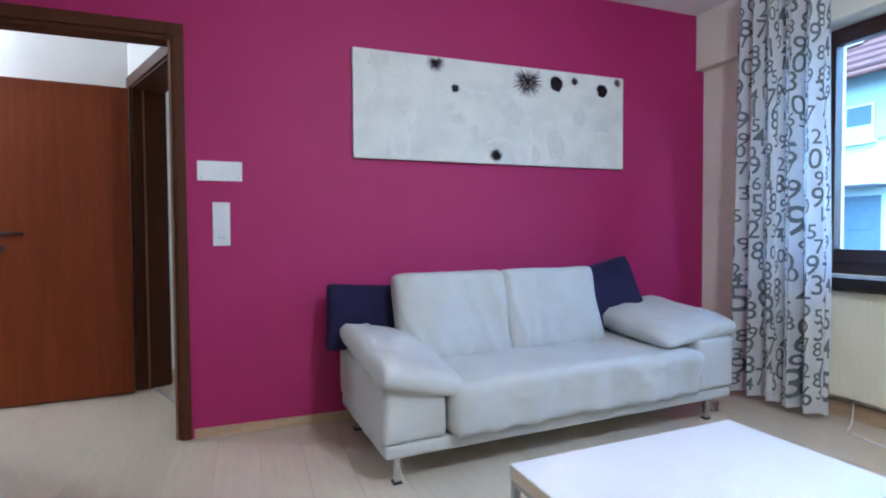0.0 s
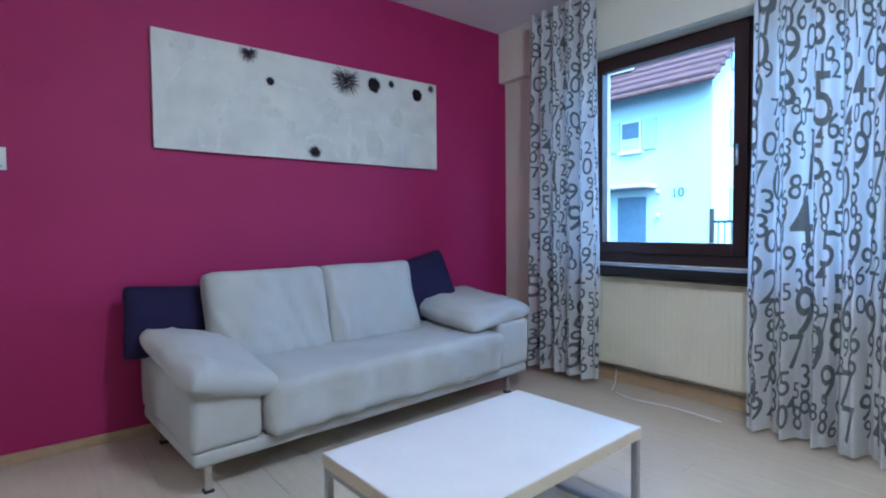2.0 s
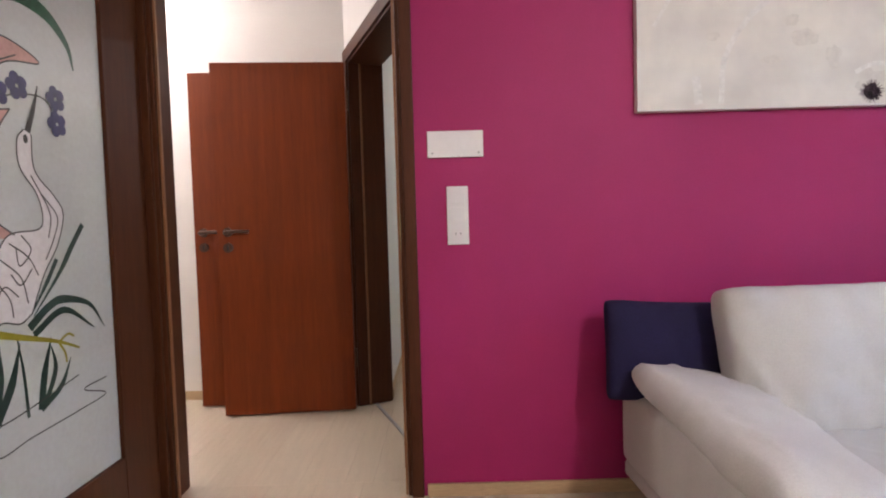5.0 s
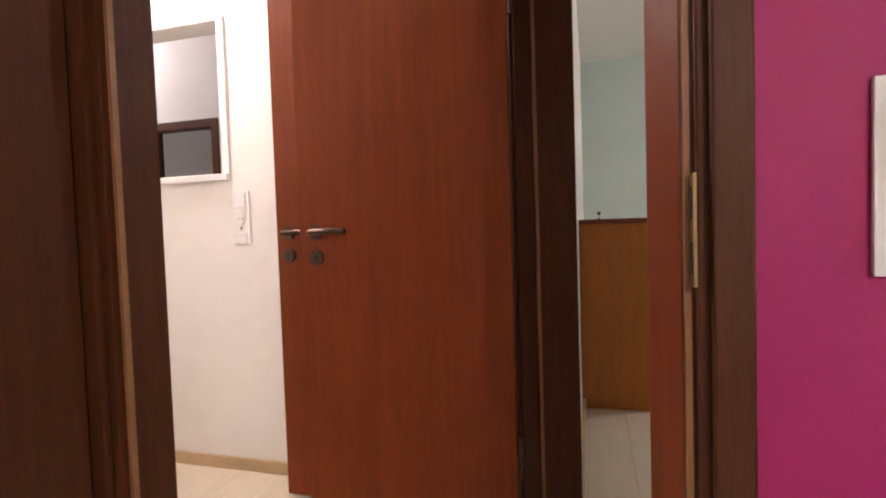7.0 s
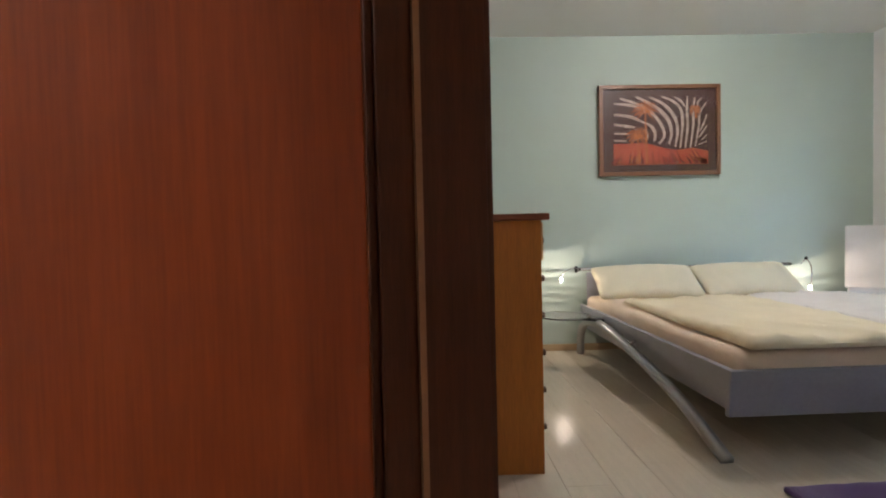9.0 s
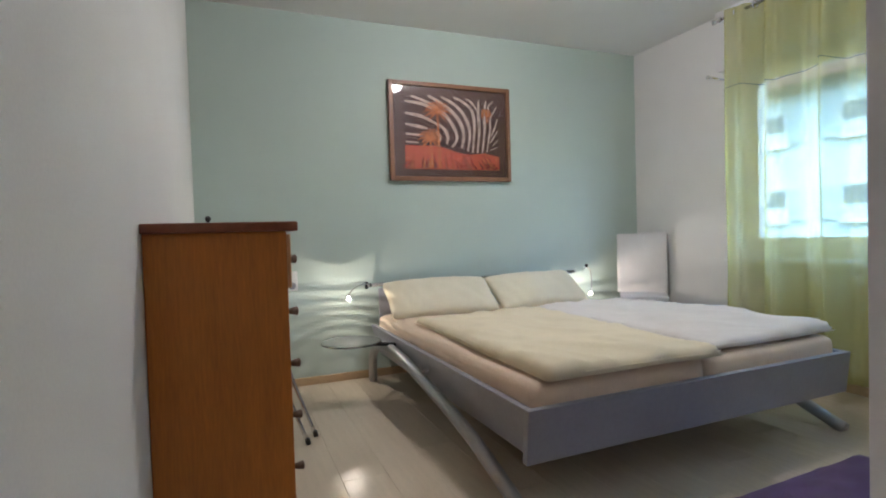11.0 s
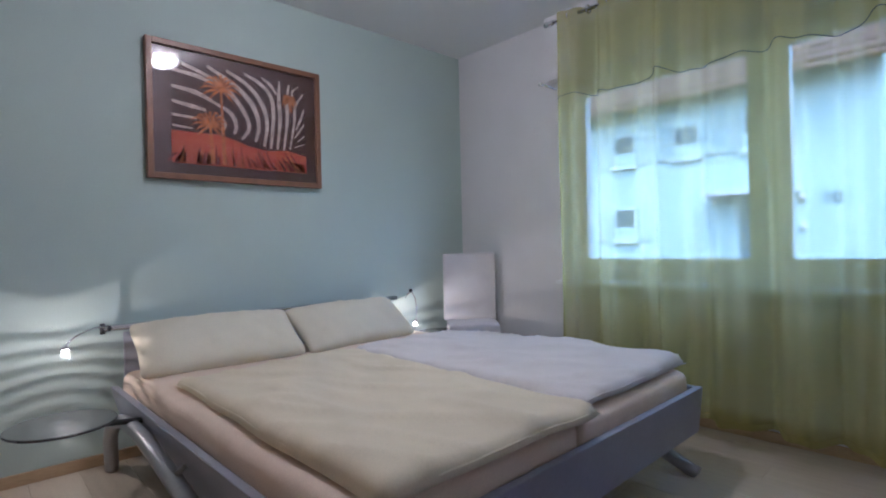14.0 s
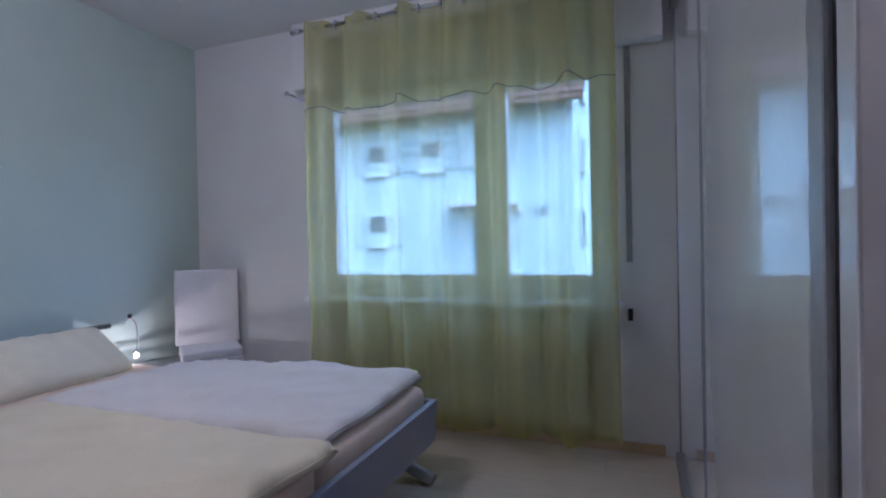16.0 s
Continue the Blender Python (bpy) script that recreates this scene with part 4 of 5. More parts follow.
part("armrest", soft_box(0.02, 0.30, 0.01, SD, 0.187, 0.46, 0.035, 1), M_SOFA, sofa, smooth=True)
part("armrest", soft_box(SL - 0.30, SL - 0.02, 0.01, SD, 0.187, 0.47, 0.035, 2), M_SOFA, sofa, smooth=True)
part("backrest", soft_box(0.30, SL - 0.30, SD - 0.20, SD, 0.187, 0.62, 0.05, 3), M_SOFA, sofa, smooth=True)
part("seat_cushion", soft_box(0.305, SL - 0.305, -0.02, SD - 0.2, 0.187, 0.425, 0.05, 4, 0.010, 0.036, 26), M_SOFA, sofa, smooth=True)
for x0, sd in ((0.235, 5), (0.845, 6)):
    part("back_cushion", turn(pillow(0.63, 0.47, 0.19, seed=sd, wrinkle=0.038, pinch=0.05, power=6, full=0.30), pose(x0 + 0.32, SD - 0.275, 0.605, 75)), M_SOFA, sofa, smooth=True)
part("arm_cushion", turn(pillow(0.37, 0.70, 0.15, seed=7, wrinkle=0.022, pinch=0.05, power=4, full=0.36), pose(0.17, 0.30, 0.475, 8, 12, 4)), M_SOFA, sofa, smooth=True)
part("arm_cushion", turn(pillow(0.50, 0.66, 0.14, seed=8, wrinkle=0.024, pinch=0.05, power=4, full=0.36), pose(SL - 0.24, 0.33, 0.515, 6, -8, -4)), M_SOFA, sofa, smooth=True)
for x, y in ((0.10, 0.09), (SL - 0.14, 0.09), (0.10, SD - 0.06), (SL - 0.16, SD - 0.06)):
    lg = part("leg", box(x - 0.013, x + 0.013, y - 0.013, y + 0.013, 0.0, 0.135, 0.003), M_CHROME, sofa, "slim steel leg")
    part("foot_cap", box(x - 0.019, x + 0.019, y - 0.019, y + 0.019, 0.0, 0.010, 0.002), M_BLACK, lg)


def throw_cushion(label, m, w, h, seed):
    t = thing("throw_cushion", label, "cushion", m, "navy cushions")
    part("cover", pillow(w, h, 0.13, seed=seed, wrinkle=0.010, pinch=0.08, power=4), M_NAVY, t, smooth=True)
    return t


throw_cushion("navy blue cushion leaning on the wall beside the sofa arm", pose(0.835, -0.20, 0.60, 76, 3, 0), 0.44, 0.35, 3)
throw_cushion("navy blue cushion tucked behind the sofa corner", pose(2.35, -0.22, 0.65, 74, -14, -8), 0.42, 0.42, 4)

# ---- coffee table ----
table = thing("coffee_table", "low white coffee table on thin grey steel legs", "coffee table", pose(1.461, -1.772, -0.022, 0, 0, 2.2))
part("tabletop", box(-0.465, 0.465, -0.281, 0.281, 0.318, 0.36, 0.003), M_TABLE, table)
part("edge_band", box(-0.4668, -0.4655, -0.279, 0.279, 0.3185, 0.3575), M_TABLEEDGE, table, "cream edge band")
part("edge_band", box(-0.463, 0.463, -0.2828, -0.2815, 0.3185, 0.3575), M_TABLEEDGE, table, "cream edge band")
for x in (-0.452, 0.452):
    for y in (-0.268, 0.268):
        part("leg", box(x - 0.011, x + 0.011, y - 0.011, y + 0.011, 0.022, 0.318, 0.002), M_STEEL, table, "thin grey steel leg")
    part("side_rail", box(x - 0.010, x + 0.010, -0.257, 0.257, 0.298, 0.3175, 0.002), M_STEEL, table)
    part("floor_rail", box(x - 0.010, x + 0.010, -0.257, 0.257, 0.022, 0.040, 0.002), M_STEEL, table)


# ---- ceiling lamps ----
def dome_lamp(label, x, y, drop=0.0):
    t = thing("ceiling_lamp", label, "ceiling lamp", Matrix.Translation((x, y, HC)))
    part("base", disc(0.10, -0.03, 0.0, 32, bevel=0.004), M_PLASTIC, t)
    if drop:
        part("stem", tube([(0, 0, -0.03), (0, 0, -drop - 0.03)], 0.008), M_CHROME, t, smooth=True)
    shade = bmesh.new()
    bmesh.ops.create_uvsphere(shade, u_segments=32, v_segments=16, radius=0.125)
    bmesh.ops.delete(shade, geom=[v for v in shade.verts if v.co.z > 0.02], context="VERTS")
    for v in shade.verts:
        v.co.z = v.co.z * 0.55 - 0.035 - drop
    sh = part("shade", shade, M_DOME, t, "glowing opal glass dome", True)
    sh.visible_shadow = False
    return t


dome_lamp("round opal glass ceiling lamp in the bedroom", 1.47, 3.05)
dome_lamp("round opal glass ceiling lamp in the hall", -2.05, 0.95)
# Added lamp, never in view; the stem lowers it to brighten the ceiling.
dome_lamp("unseen opal glass lamp added on a stem to brighten the living room", 1.25, -2.8, 0.265)

# ---- bedroom window ----
win_b = thing("window_2", "white two-sash window behind a lime sheer", "window", kind="structure")
bars(win_b, 3.445, 3.515, (1.59, 3.50), (0.80, 2.15), 0.06, M_PLASTIC)
for ys in ((2.313, 3.447), (1.645, 2.27)):
    bars(win_b, 3.42, 3.485, ys, (0.86, 2.108), 0.076, M_PLASTIC)
    pane(win_b, 3.45, (ys[0] + 0.072, ys[1] - 0.072), (0.932, 2.036))
part("mullion", box(3.445, 3.515, 2.255, 2.328, 0.86, 2.09, 0.003), M_PLASTIC, win_b)
part("window_sill", box(3.21, 3.445, 1.555, 3.49, 0.775, 0.798, 0.004), M_PLASTIC, win_b, "white window sill")
strap = thing("shutter_strap", "dark roller shutter strap beside the window", "shutter strap")
part("belt", box(3.342, 3.3465, 1.505, 1.535, 1.01, 2.149, 0.001), M_GREYPROF, strap)
part("winder", box(3.330, 3.3485, 1.507, 1.533, 0.70, 0.765, 0.004), M_BLACK, strap)
rad2 = thing("radiator", "white flat-panel radiator behind the lime sheer", "radiator", Matrix.Translation((3.26, 0, 0)))
part("panel", box(0.0, 0.06, 1.75, 3.25, 0.14, 0.70, 0.008), M_PLASTIC, rad2)
part("bracket", box(0.058, 0.089, 2.1, 2.14, 0.2, 0.66), M_PLASTIC, rad2)

LIME = Folds(3.08, 1.57, 3.34, 0.12, 2.46, 6, 0.068, 21, 0.01)
lime = thing("lime_curtain", "sheer lime green curtain with wavy hem line over the bedroom window", "curtain")
cl = part("cloth", LIME.cloth(320, 30), M_LIME, lime, smooth=True)
seam = bmesh.new()
tube([LIME.place(i / 200, 1.93 + 0.016 * math.sin(i * 0.11) + 0.008 * math.sin(i * 0.31), 0.003) for i in range(201)], 0.0024, 5, seam)
part("seam", seam, M_SEAM, cl, "dark wavy seam line")
part("hem", tube([LIME.place(i / 200, 0.15, 0.002) for i in range(201)], 0.003, 5), M_LIME, cl)
rod2 = thing("curtain_rod", "silver double curtain rod above the bedroom window", "curtain rod")
part("bar", tube([(3.07, 1.36, 2.428), (3.07, 3.37, 2.428)], 0.011), M_CHROME, rod2, smooth=True)
part("finial", tube([(3.07, 3.37, 2.428), (3.07, 3.43, 2.428)], 0.017), M_CHROME, rod2, smooth=True)
for y in (1.45, 2.42, 3.35):
    part("bracket", tube([(3.07, y, 2.428), (3.269, y, 2.428)], 0.007), M_CHROME, rod2, smooth=True)
for k in range(13):
    y = 1.59 + 1.73 * (k + 0.5) / 13
    part("eyelet", tube([(3.07 + 0.024 * math.cos(a), y, 2.428 + 0.024 * math.sin(a)) for a in [2 * math.pi * i / 14 for i in range(15)]], 0.005, 6, closed_ends=False), M_CHROME, rod2, smooth=True)
hook = thing("curtain_hook", "small chrome curtain hook on the wall", "hook")
part("pin", tube([(3.349, 3.46, 2.06), (3.06, 3.46, 2.06)], 0.008), M_CHROME, hook, smooth=True)
part("knob", ball(0.015, (3.05, 3.46, 2.06)), M_CHROME, hook, smooth=True)

# ---- framed zebra picture ----
zeb = thing("framed_picture", "brown framed zebra stripe print behind glass on the green wall", "picture", Matrix.Translation((1.03, 4.468, 1.432)) @ Matrix.Diagonal((1.036, 1, 1.054, 1)))
PW, PH = 0.97, 0.70
for b in (box(0, 0.03, -0.012, 0.03, 0, PH, 0.003), box(PW - 0.03, PW, -0.012, 0.03, 0, PH, 0.003), box(0.03, PW - 0.03, -0.012, 0.03, 0, 0.03, 0.003), box(0.03, PW - 0.03, -0.012, 0.03, PH - 0.03, PH, 0.003)):
    part("frame_bar", b, M_FRAMEBROWN, zeb)
part("passepartout", box(0.03, PW - 0.03, 0.008, 0.028, 0.03, PH - 0.03), M_MATBROWN, zeb)
X0, X1, Z0, Z1 = 0.115, PW - 0.095, 0.085, PH - 0.085
part("print_ground", turn(box(X0, X1, -0.001, 0, Z0, Z1), pose(0, 0.007, 0)), M_ZEBDARK, zeb)
red = bmesh.new()
HILL = [(X0, 0.165), (0.24, 0.165), (0.36, 0.17), (0.44, 0.15), (0.52, 0.125), (0.62, 0.11), (0.75, 0.125), (X1, 0.10)]
for (xa, za), (xb, zb) in zip(HILL, HILL[1:]):
    red.faces.new([red.verts.new((x, -0.0012, z)) for x, z in ((xa, Z0), (xb, Z0), (xb, Z0 + zb), (xa, Z0 + za))])
part("red_plain", turn(red, pose(0, 0.005, 0)), M_ZEBRED, zeb, "burnt orange ground of the print")
rnd = random.Random(4)
for k in range(60):
    xs = rnd.uniform(X0 + 0.03, X1 - 0.06)
    lean = (xs - 0.34) * rnd.uniform(0.05, 0.28)
    top = Z0 + rnd.uniform(0.05, 0.13)
    part("ground_streak", turn(ribbon([(min(xs + lean, X1 - 0.012), Z0 + 0.006), (xs + lean * 0.5, Z0 + 0.04), (xs, top)], (0.016, 0.012, 0.003), 0.0016), pose(0, 0.005, 0)), (M_PALM, M_EMBER, M_ZEBRED, M_EMBER)[k % 4], zeb)
white = bmesh.new()
for pts, w in (([(0.12, 0.56), (0.26, 0.545), (0.33, 0.52)], 0.018), ([(0.12, 0.475), (0.24, 0.46), (0.34, 0.42)], 0.020), ([(0.12, 0.40), (0.22, 0.385), (0.29, 0.375)], 0.018), ([(0.12, 0.33), (0.24, 0.325)], 0.018), ([(0.12, 0.275), (0.22, 0.270)], 0.014),
               ([(0.17, 0.60), (0.32, 0.55), (0.44, 0.47), (0.51, 0.37), (0.52, 0.30), (0.48, 0.245)], 0.020), ([(0.30, 0.61), (0.44, 0.54), (0.54, 0.45), (0.58, 0.34), (0.56, 0.24)], 0.022), ([(0.34, 0.42), (0.42, 0.38), (0.45, 0.32), (0.44, 0.27)], 0.020), ([(0.40, 0.61), (0.52, 0.55), (0.60, 0.46), (0.63, 0.35), (0.61, 0.22)], 0.02),
               ([(0.50, 0.61), (0.58, 0.58), (0.65, 0.52), (0.67, 0.42), (0.66, 0.30), (0.65, 0.21)], 0.018), ([(0.60, 0.61), (0.65, 0.58), (0.69, 0.53)], 0.014), ([(0.71, 0.61), (0.705, 0.50), (0.71, 0.38), (0.69, 0.21)], 0.018), ([(0.77, 0.60), (0.755, 0.50), (0.755, 0.38), (0.73, 0.21)], 0.016), ([(0.86, 0.56), (0.81, 0.48), (0.80, 0.38), (0.77, 0.22)], 0.014),
               ([(0.865, 0.47), (0.84, 0.40), (0.81, 0.34)], 0.012), ([(0.865, 0.38), (0.83, 0.33), (0.80, 0.29)], 0.010), ([(0.865, 0.31), (0.82, 0.27)], 0.009), ([(0.865, 0.26), (0.80, 0.235)], 0.008), ([(0.36, 0.36), (0.39, 0.32), (0.38, 0.28)], 0.014), ([(0.83, 0.60), (0.79, 0.56), (0.80, 0.52)], 0.010)):
    ribbon(pts, (w * 0.8, w * 1.35, w * 0.8), 0.0016, bm=white)
part("white_stripes", turn(white, pose(0, 0.005, 0)), M_ZEBWHITE, zeb, "cream zebra stripes")
palms = bmesh.new()
for x, z, r, foot in ((0.37, 0.50, 0.115, Z0 + 0.01), (0.31, 0.30, 0.11, Z0 + 0.01), (0.77, 0.50, 0.055, 0.44)):
    ribbon([(x, z), (x + 0.006, z * 0.5 + foot * 0.5), (x + 0.012, foot)], (0.010, 0.016, 0.022), 0.0020, bm=palms)
    blot(x, z + 0.004, r * 0.20, r * 0.16, 0.0021, 12, bm=palms)
    for k in range(13):
        a = math.pi * (-0.28 + 1.56 * k / 12)
        q = r * rnd.uniform(0.78, 1.05)
        ribbon([(x, z), (x + q * 0.6 * math.cos(a), z + q * 0.55 * math.sin(a) + 0.010), (x + q * math.cos(a), z + q * 0.7 * math.sin(a) - 0.012)], (0.010, 0.013, 0.002), 0.0020, bm=palms)
part("palms", turn(palms, pose(0, 0.005, 0)), M_PALM, zeb, "rust-coloured palm silhouettes")
gl = part("glass", box(0.03, PW - 0.03, -0.004, -0.001, 0.03, PH - 0.03), M_PICGLASS, zeb, "reflecting picture glass")
gl.visible_shadow = False

# ---- bed ----
bed = thing("bed", "silver-grey double bed with arched metal legs", "bed", pose(0.862, 2.335, 0, 0, 0, 0.9))
BW, BL = 1.82, 2.06


def slanted(x0, x1, y0, y1, z0, z1, lean_x=0.0, lean_y=0.0):
    bm = box(x0, x1, y0, y1, z0, z1, 0.004)
    for v in bm.verts:
        k = 1 - (v.co.z - z0) / (z1 - z0)
        v.co.x += lean_x * k
        v.co.y += lean_y * k
    return bm


part("foot_board", slanted(0.0, BW, 0.0, 0.03, 0.20, 0.40, 0, 0.02), M_GREYBED, bed)
part("side_rail", slanted(0.0, 0.03, 0.031, BL, 0.20, 0.40, 0.05), M_GREYBED, bed)
part("side_rail", slanted(BW - 0.03, BW, 0.031, BL, 0.20, 0.40, -0.05), M_GREYBED, bed)
part("slat_base", box(0.09, BW - 0.09, 0.06, BL - 0.03, 0.24, 0.29), M_STEEL, bed)
for x in (0.0, BW):
    s = -1 if x == 0 else 1
    arch = curve([(x + s * 0.005, BL - 0.02, 0.012), (x + s * 0.02, BL - 0.10, 0.20), (x + s * 0.02, BL - 0.28, 0.30), (x + s * 0.02, BL - 0.60, 0.325), (x + s * 0.02, 1.0, 0.27), (x + s * 0.01, 0.45, 0.16), (x - s * 0.0, 0.03, 0.012)], 10)
    part("arched_leg", tube(arch, 0.030, 14), M_STEEL, bed, "arched satin metal leg", True)
    for yy in (BL - 0.6, 1.0):
        part("leg_bolt", tube([(x + s * 0.02, yy, 0.30), (x - s * 0.012, yy, 0.32)], 0.010), M_STEEL, bed, smooth=True)
part("headboard_tube", tube([(-0.02, BL, 0.68), (BW - 0.06, BL, 0.68)], 0.016, 12), M_CHROME, bed, "chrome headboard tube", True)
part("headboard_panel", box(0.06, BW - 0.14, BL - 0.012, BL + 0.006, 0.42, 0.655, 0.003), M_GREYBED, bed)
for x in (0.3, BW - 0.4):
    part("headboard_post", tube([(x, BL + 0.012, 0.30), (x, BL + 0.012, 0.66)], 0.013), M_STEEL, bed, smooth=True)
part("headboard_end", tube([(-0.025, BL, 0.655), (-0.025, BL, 0.705)], 0.012), M_BLACK, bed, smooth=True)
tray = part("bedside_tray", disc(0.185, 0.374, 0.384, 48, x=-0.245, y=BL - 0.44, bevel=0.003), M_TRAY, bed, "round dark silver bedside tray")
part("tray_arm", tube(curve([(-0.24, BL - 0.46, 0.368), (-0.10, BL - 0.49, 0.36), (0.03, BL - 0.52, 0.35)], 8), 0.012), M_BLACK, tray, "dark tray arm", True)
tray2 = part("bedside_tray", disc(0.18, 0.425, 0.437, 48, x=BW + 0.16, y=BL - 0.25, bevel=0.003), M_TRAY, bed, "round dark silver bedside tray")
part("tray_arm", tube([(BW + 0.14, BL - 0.25, 0.418), (BW - 0.03, BL - 0.3, 0.38)], 0.012), M_BLACK, tray2, "dark tray arm", True)

for x0, x1, sd in ((0.045, BW / 2 - 0.004, 11), (BW / 2 + 0.004, BW - 0.045, 14)):
    mattress = thing("mattress", "mattress in a cream fitted sheet on the bed frame", "mattress", bed.matrix_world.copy(), "mattresses")
    part("sheet", soft_box(x0, x1, 0.035, BL - 0.04, 0.292, 0.475, 0.06, sd, 0.014), M_SHEET, mattress, smooth=True)
    part("sheet_hem", tube(curve([(x0 + 0.03, 0.04, 0.325), ((x0 + x1) / 2, 0.032, 0.318), (x1 - 0.03, 0.04, 0.328)], 10), 0.006, 8), M_SHEET, mattress, smooth=True)


def duvet(label, m, w, d, material, seed):
    """A quilt lying flat, with a soft rolled edge and creases."""
    t = thing("duvet", label, "duvet", m, "duvets on the bed")
    for k, (dz, inset) in enumerate(((0.0, 0.0),)):
        bm = bmesh.new()
        nx, ny = 40, 56
        top = {}
        for s in (1, -1):
            for i in range(nx + 1):
                for j in range(ny + 1):
                    u, v = i / nx, j / ny
                    ed = min(u * w, (1 - u) * w, v * d, (1 - v) * d)
                    if s == -1 and ed == 0:
                        top[s, i, j] = top[1, i, j]
                        continue
                    lift = math.sqrt(max(0.0, 1 - (1 - min(1, ed / 0.055)) ** 2))
                    x = inset + u * (w - 2 * inset) + 0.02 * noise.noise(Vector((v * 4, seed, k * 0.3)))
                    y = inset + v * (d - 2 * inset) + 0.02 * noise.noise(Vector((u * 4, seed + 5, k * 0.3)))
                    fold = 1 - abs(noise.noise(Vector(((x + 0.7 * y) * 5 + seed, (y - 0.7 * x) * 1.6, seed + 2))))
                    wr = 0.022 * noise.noise(Vector((x * 3.4, y * 2.6, seed))) + 0.016 * fold ** 7
                    z = dz + (0.036 * lift + wr * lift if s == 1 else -0.012 * lift)
                    top[s, i, j] = bm.verts.new((x, y, z))
            for i in range(nx):
                for j in range(ny):
                    q = [top[s, i, j], top[s, i + 1, j], top[s, i + 1, j + 1], top[s, i, j + 1]]
                    bm.faces.new(q if s == 1 else q[::-1])
        part("quilt", bm, material, t, smooth=True)
    edge = [(0.012 + (w - 0.024) * a, 0.012 + (d - 0.024) * b, 0.012) for a, b in [(i / 12, 0) for i in range(12)] + [(1, i / 16) for i in range(16)] + [(1 - i / 12, 1) for i in range(12)] + [(0, 1 - i / 16) for i in range(17)]]
    part("hem", tube([(x + 0.02 * noise.noise(Vector((y / d * 4, seed, 0))), y + 0.02 * noise.noise(Vector((x / w * 4, seed + 5, 0))), z) for x, y, z in edge], 0.004, 8), material, t, smooth=True)
    return t


bedm = bed.matrix_world.copy()
duvet("cream cotton duvet spread flat on the bed", bedm @ pose(0.09, 0.02, 0.487, 0, 0, -1.2), 0.87, 1.46, M_DUVET, 3)
duvet("white cotton duvet spread on the window half of the bed", bedm @ pose(0.97, 0.06, 0.49, 0, 0, 0.8), 0.86, 1.36, M_DUVETW, 8)
for x, lab, sd in ((0.45, "cream pillow leaning on the headboard beside the lamp tray", 2), (1.24, "cream pillow leaning on the headboard", 5)):
    t = thing("pillow", lab, "pillow", bedm @ pose(x, BL - 0.23, 0.585, 36, 0, -3 if x < 1 else 4), "pillows on the bed")
    part("case", pillow(0.80, 0.36, 0.15, seed=sd, wrinkle=0.02, pinch=0.10, power=3), M_PILLOW, t, smooth=True)


def reading_lamp(label, m, pts, tip):
    t = thing("bedside_lamp", label, "lamp", m, "bedside lamps")
    part("arm", tube(curve(pts, 8), 0.0045, 8), M_CHROME, t, "thin curved chrome arm", True)
    part("ball_end", ball(0.014, pts[0]), M_BLACK, t, "black ball end", True)
    b = part("bulb", ball(0.0075, tip), M_BULB, t, "small glowing bulb", True)
    b.visible_shadow = False
    for r, z in ((0.024, 0.004), (0.027, -0.003), (0.029, -0.010), (0.030, -0.017), (0.030, -0.024), (0.029, -0.032), (0.027, -0.041), (0.024, -0.050)):
        ring = [(tip[0] + 0.5 * r * math.cos(a), tip[1] + 0.5 * r * math.sin(a), tip[2] + 0.5 * z) for a in [2 * math.pi * k / 24 for k in range(25)]]
        part("glass_ring", tube(ring, 0.0008, 6, closed_ends=False), M_SATIN, b, smooth=True)
    part("reflector", tube([(tip[0], tip[1], tip[2] + z) for z in (0.013, 0.020, 0.028)], [0.017, 0.014, 0.005], 20), M_CHROME, t, "small chrome reflector", True)
    return t


reading_lamp("small halogen lamp over the round tray", Matrix.Identity(4), [(0.83, 4.39, 0.68), (0.77, 4.35, 0.695), (0.68, 4.26, 0.675), (0.637, 4.225, 0.64)], (0.637, 4.22, 0.62))
reading_lamp("small halogen lamp on a bent chrome arm", Matrix.Identity(4), [(2.665, 4.348, 0.73), (2.695, 4.34, 0.68), (2.70, 4.33, 0.60), (2.665, 4.295, 0.525)], (2.655, 4.29, 0.505))
part("stem", tube([(2.665, 4.348, 0.73), (2.655, 4.395, 0.68)], 0.0045, 8), M_CHROME, bpy.data.objects["bedside_lamp.001"], smooth=True)

# ---- chair in the corner ----
chair = thing("covered_chair", "dining chair in a white fabric cover beside the bed", "chair", pose(3.13, 4.21, 0, 0, 0, -40))
part("backrest", soft_box(-0.20, 0.20, 0.0, 0.05, 0.48, 0.985, 0.018, 21, 0.004), M_CHAIR, chair, smooth=True)
part("seat", soft_box(-0.18, 0.18, -0.30, 0.03, 0.43, 0.49, 0.02, 22, 0.004), M_CHAIR, chair, smooth=True)
part("skirt", slanted(-0.182, 0.182, -0.302, 0.052, 0.10, 0.435, 0.0, 0.0), M_CHAIR, chair)
for x in (-0.16, 0.16):
    for y in (-0.28, 0.03):
        part("leg", box(x - 0.015, x + 0.015, y - 0.015, y + 0.015, 0, 0.11, 0.002), M_WENGE, chair)

